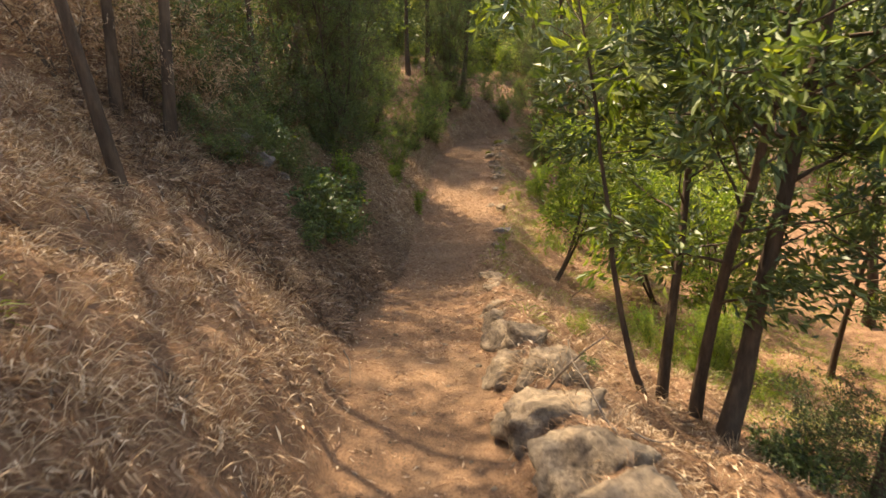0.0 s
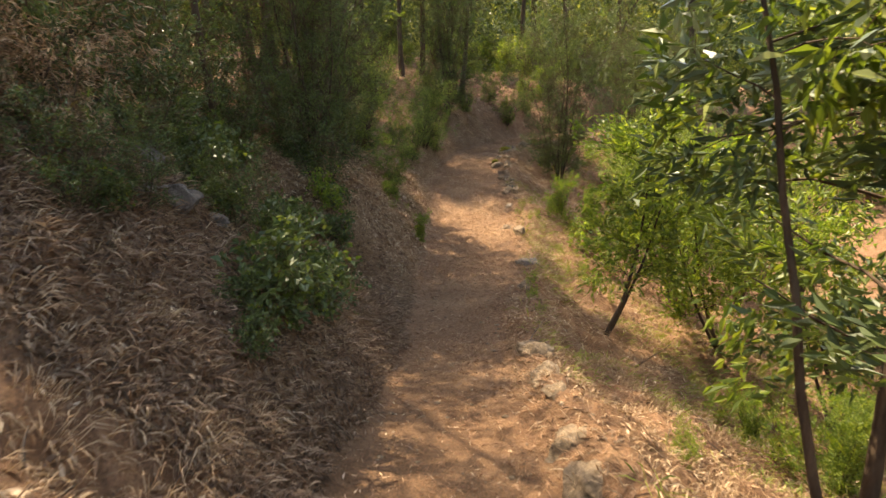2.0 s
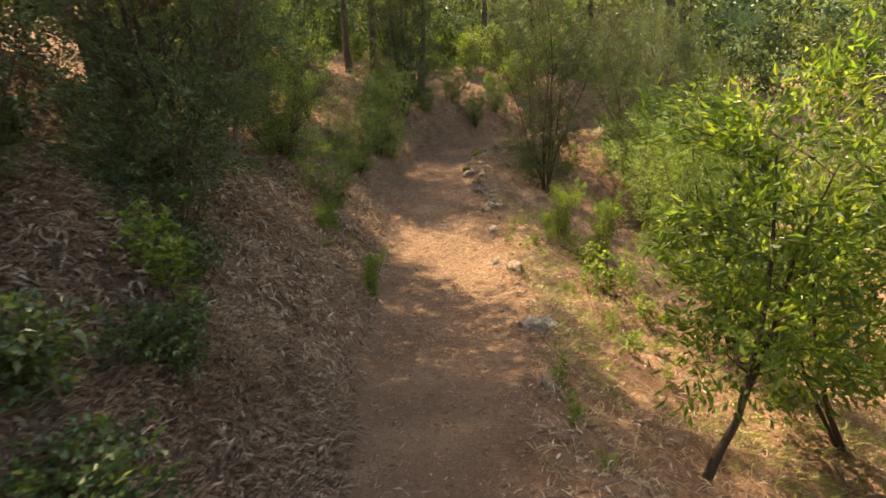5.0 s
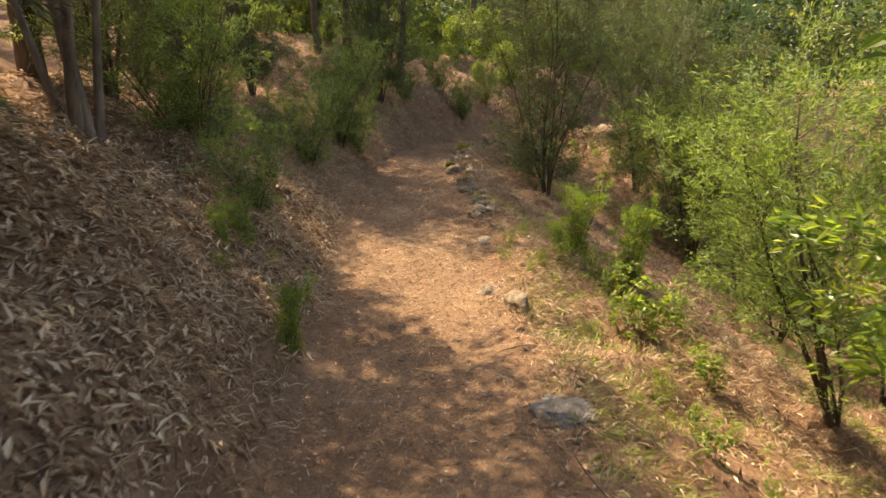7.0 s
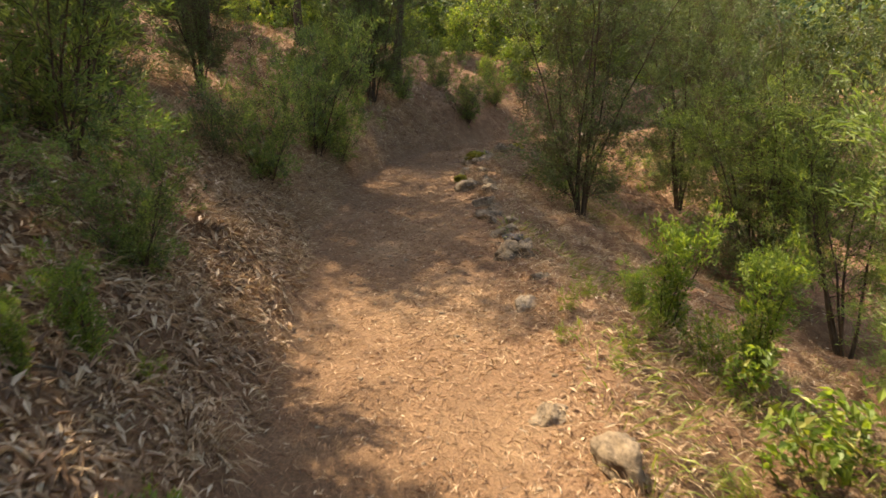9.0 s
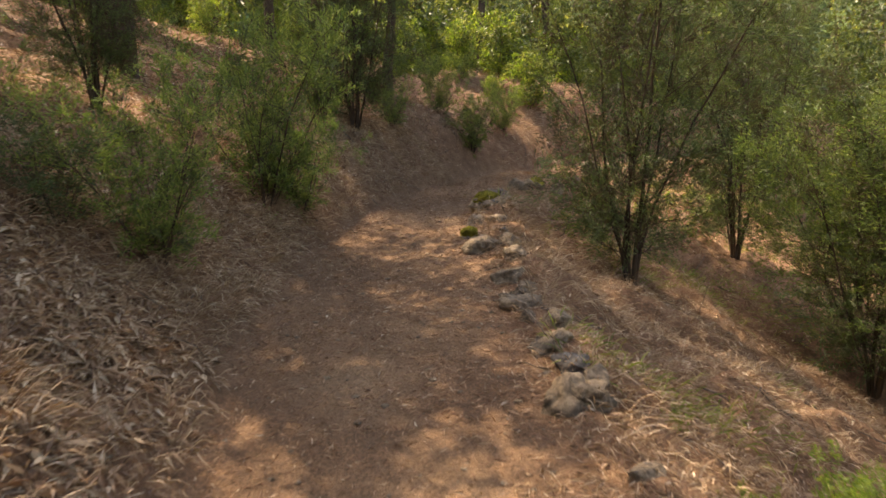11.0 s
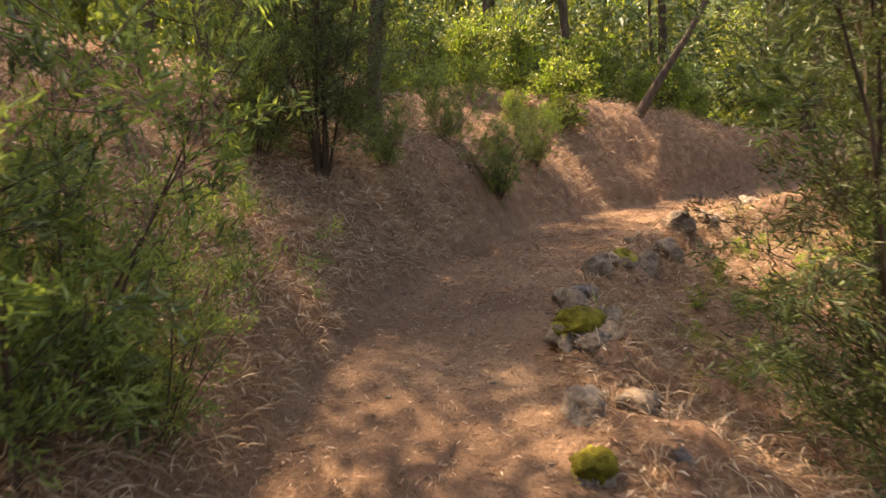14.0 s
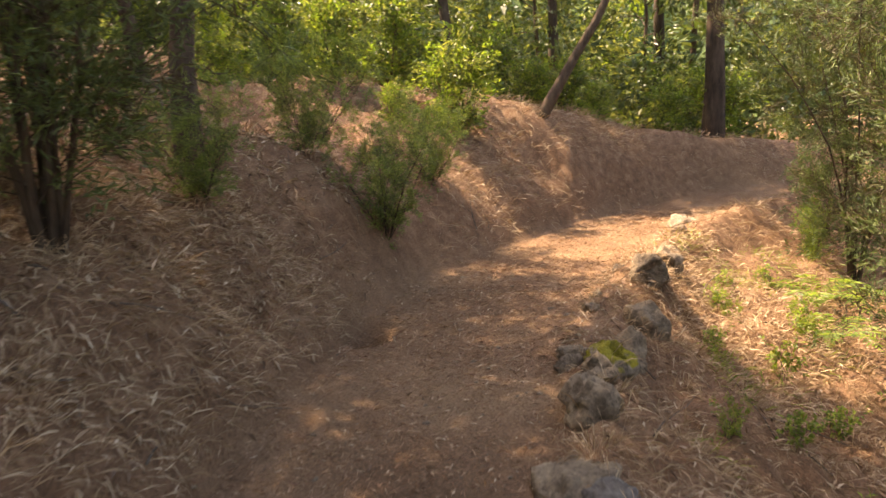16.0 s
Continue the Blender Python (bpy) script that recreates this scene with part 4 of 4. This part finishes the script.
straw_cover("dry_grass", 50000, 53, lambda x, y, e, tr, r: (e < -0.05) & (e > -1.8) & (r.uniform(0, 1, len(x)) < np.clip(0.75 + 0.5 * patchy(x, y, 67), 0.15, 1)),
            0.14, 0.0058, 0.4, STRAW, "long dry grass hanging over the cut bank", (-1.8, 2.0, 16.5, 24.5))
straw_cover("dry_grass", 26000, 55, lambda x, y, e, tr, r: (e < -0.03) & (e > -0.9) & (r.uniform(0, 1, len(x)) < np.clip(0.55 + 0.6 * patchy(x, y, 71), 0.05, 1)),
            0.13, 0.005, 0.25, STRAW, "dry roots and grass hanging from the cut bank", (-1.8, 0.2, 9.0, 16.5))
straw_cover("dry_grass", 42000, 56, lambda x, y, e, tr, r: (e > 0.12) & (e < 2.0) & (r.uniform(0, 1, len(x)) < np.clip(0.55 + 0.7 * patchy(x, y, 73), 0.05, 1)),
            0.2, 0.006, 0.22, STRAW, "long bleached grass combed down the slope", (1.0, 6.5, 15.5, 27.0))

# stalks and litter under the thicket, shade included in their colour
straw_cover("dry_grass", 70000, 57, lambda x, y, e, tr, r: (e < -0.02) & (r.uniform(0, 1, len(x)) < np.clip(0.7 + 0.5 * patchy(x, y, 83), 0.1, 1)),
            0.12, 0.006, 0.45, LITTER_SHADED, "brown tangle of dead stalks, darkened for the shaded bank", (-2.8, 0.0, 4.4, 9.5))
litter_cover("leaf_litter", 40000, 58, lambda x, y, e, tr, r: e < -0.02, 0.075, 0.02, LITTER_SHADED, "brown leaf litter, darkened for the shaded bank", (-2.8, 0.0, 4.4, 9.0))

straw_cover("dry_grass", 16000, 59, lambda x, y, e, tr, r: (e > 0.0) & (e < 0.5) & (r.uniform(0, 1, len(x)) < np.clip(0.6 + 0.7 * patchy(x, y, 87), 0.05, 1)),
            0.13, 0.0055, 0.6, STRAW, "dry grass fringing the stony trail edge", (0.6, 6.5, 10.0, 26.5))

straw_cover("dry_grass", 9000, 60, lambda x, y, e, tr, r: (np.abs(e) < 0.6) & (r.uniform(0, 1, len(x)) < np.clip((x - 0.1) * 0.9, 0.02, 1) * np.clip(0.7 + 0.5 * patchy(x, y, 91), 0.1, 1)),
            0.07, 0.0055, 0.3, STRAW, "short bleached grass growing into the trail", (0.0, 1.9, 12.6, 15.4))


def tussocks(n, seed, keep, length, label, box):
    """Clumps of dry grass arching outwards from one root."""
    rng, x, y, h, e = scatter(n, seed, keep, box)
    nrm = slope_normal(x, y)
    b = Build()
    for k in range(len(x)):
        m = rng.integers(28, 70)
        size = rng.uniform(0.6, 1.3)
        off = rng.normal(0, 0.035 * size, (m, 2))
        low = nrm[k] * np.array([1, 1, 0])
        way = np.concatenate([off / 0.05, np.full((m, 1), 0.9)], 1) + low * 0.9
        px, py = x[k] + off[:, 0], y[k] + off[:, 1]
        pz = h[k] - (off @ nrm[k][:2]) / nrm[k][2]
        blades(b, np.stack([px, py, pz], -1), way, rng, length * size, 0.006, 1.1)
    return tagged(new("grass_tussocks", b.mesh("grass_tussocks", STRAW, False)), label, "grass", kind="stuff")


tussocks(260, 81, lambda x, y, e, tr, r: (e < -0.1) & (patchy(x, y, 75, 0.8) > -0.3), 0.14, "bleached dry grass tussocks on the bank", (-3.2, -0.4, 0.8, 5.2))
tussocks(420, 82, lambda x, y, e, tr, r: (e < -0.08) & (patchy(x, y, 77, 0.8) > -0.2), 0.17, "tangled dry grass tussocks along the bank", (-2.4, 1.6, 12.5, 24.0))
tussocks(420, 83, lambda x, y, e, tr, r: (e > 0.1) & (patchy(x, y, 79, 0.8) > -0.1), 0.18, "dry grass tussocks on the slope below the trail", (0.5, 5.0, 2.0, 27.0))
straw_cover("dry_grass", 30000, 54, lambda x, y, e, tr, r: (np.abs(e) > 0.02) & (r.uniform(0, 1, len(x)) < np.clip(0.6 + 0.7 * patchy(x, y, 93), 0.1, 1)), 0.17, 0.008, 0.35, STRAW, "dry grass beside the far bend of the trail", (3.0, 12.0, 23.0, 31.5))
straw_cover("green_grass", 75000, 45, lambda x, y, e, tr, r: (e > 0.12) & (patchy(x, y, 33) + 0.6 * np.exp(-((y - 13) / 3)**2) - 0.5 * np.clip((y - 15.5) / 2, 0, 1) * (y < 20) + 0.8 * np.clip(e - 1.6, 0, 1) * (y < 12) > 0.3), 0.16, 0.008, 0.9, GRASS, "yellow-green grass tufts on the slope below the trail", (0.6, 9.0, 0.6, 26.0))
straw_cover("green_grass", 9000, 49, lambda x, y, e, tr, r: (e < -0.2) & (patchy(x, y, 60) > 0.55), 0.14, 0.006, 0.8, GRASS, "thin green grass tufts among the dry straw", (-3.0, 0.0, 0.6, 6.0))


def fern(x, y, size, turn):
    """A fern: arching fronds set with paired leaflets."""
    rng = np.random.default_rng(int(turn) + 5)
    root = tagged(new("fern"), "light green fern with arching fronds on the slope", "fern")
    root.matrix_basis = pose(x, y, ground(x, y), 0, 0, turn) @ Matrix.Scale(size, 4)
    for k in range(9):
        b = Build()
        a = k * 0.7 + rng.uniform(-0.2, 0.2)
        t = np.linspace(0, 1, 22)
        out = t * rng.uniform(0.7, 0.95)
        pts = np.stack([np.cos(a) * out, np.sin(a) * out, 0.75 * t - 0.62 * t**2.2], -1)
        tube(b, pts, 0.005 * (1 - 0.8 * t), 4)
        way = unit(np.gradient(pts, axis=0))
        side = unit(np.cross(way, np.array([0, 0, 1.0])))
        reach = 0.17 * np.sin(np.pi * np.clip(t, 0.08, 0.98))**0.7
        for s in (-1, 1):
            d = unit(side * s + way * 0.45)
            for i in range(3, 22):
                n = np.array([d[i]])
                leaves(b, pts[i:i + 1], n, rng, reach[i], 0.035, 0.1, 0.05, 0.1, 0.95)
        part("frond", b, FRESH, root, smooth=False)
    return root


fern(7.4, 24.9, 0.9, 20)
fern(6.6, 24.1, 0.7, 130)


def gravel():
    """Small stones bedded in the trail."""
    rng, x, y, h, e = scatter(5200, 71, lambda x, y, e, tr, r: np.abs(e) < 0.25, (-1.2, 7.0, 0.6, 28.0))
    bm = bmesh.new()
    bmesh.ops.create_icosphere(bm, subdivisions=1, radius=1.0)
    bm.verts.ensure_lookup_table()
    ball = np.array([v.co[:] for v in bm.verts])
    tris = np.array([[v.index for v in f.verts] for f in bm.faces])
    bm.free()
    b = Build()
    for k in range(len(x)):
        size = 0.006 + 0.016 * rng.uniform()**4
        v = ball * rng.uniform(0.6, 1.3, (12, 1)) * size * np.array([1.3, 1.0, 0.6])
        b.add(v + np.array([x[k], y[k], h[k] + size * 0.15]), tris)
    return tagged(new("gravel", b.mesh("gravel", STONE, False)), "small pebbles bedded in the dirt trail", "gravel", kind="stuff")


gravel()


def backdrop():
    """The wooded hillside in the distance."""
    m, t, p = material("distant_wood")
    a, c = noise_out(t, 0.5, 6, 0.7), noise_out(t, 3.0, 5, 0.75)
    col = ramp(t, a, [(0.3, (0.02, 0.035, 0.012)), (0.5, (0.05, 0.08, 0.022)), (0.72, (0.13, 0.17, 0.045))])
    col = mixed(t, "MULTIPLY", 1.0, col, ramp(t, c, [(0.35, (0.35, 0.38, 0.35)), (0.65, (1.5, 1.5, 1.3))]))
    t.links.new(col, p.inputs["Base Color"])
    p.inputs["Roughness"].default_value = 1.0
    b = Build()
    n, rows = 220, 14
    ang = np.linspace(-2.0, 2.0, n)
    A, Z = np.meshgrid(ang, np.linspace(0, 1, rows))
    top = 17 + 3.0 * value_noise(A * 40, A * 0, 0.2, 3) + 1.6 * value_noise(A * 40, A * 0, 0.9, 4)
    r = 62 + 2.2 * value_noise(A * 60, Z * 22, 0.25, 6) + 10 * Z
    v = np.stack([2.5 + r * np.sin(A), 15 + r * np.cos(A), -6 + Z * (top + 6)], -1).reshape(-1, 3)
    i, j = np.meshgrid(np.arange(rows - 1), np.arange(n - 1), indexing="ij")
    q4 = np.stack([i * n + j, i * n + j + 1, (i + 1) * n + j + 1, (i + 1) * n + j], -1).reshape(-1, 4)
    b.add(v, None, q4)
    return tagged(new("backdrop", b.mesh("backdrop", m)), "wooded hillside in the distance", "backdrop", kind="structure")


backdrop()


def fallen_sticks():
    """Twigs and dead sticks lying about."""
    rng, x, y, h, e = scatter(900, 73, lambda x, y, e, tr, r: np.abs(e) > 0.02, (-3.2, 5.5, 0.6, 27.0))
    nrm = slope_normal(x, y)
    b = Build()
    for k in range(len(x)):
        way = rng.normal(0, 1, 3)
        way = unit(way - nrm[k] * (way @ nrm[k]) * 0.92)
        ln = 0.12 + 0.6 * rng.uniform()**3
        pts = bent(rng, (x[k], y[k], h[k] + 0.015), way, ln, 5, 0.14)
        pts[:, 2] = np.maximum(pts[:, 2], land(pts[:, 0], pts[:, 1])[0] + 0.006)
        tube(b, pts, (0.003 + 0.006 * rng.uniform()) * np.linspace(1, 0.5, 5), 4)
    return tagged(new("fallen_sticks", b.mesh("fallen_sticks", BARK_GREY)), "dead grey sticks and twigs lying in the litter", "sticks", kind="stuff")


fallen_sticks()
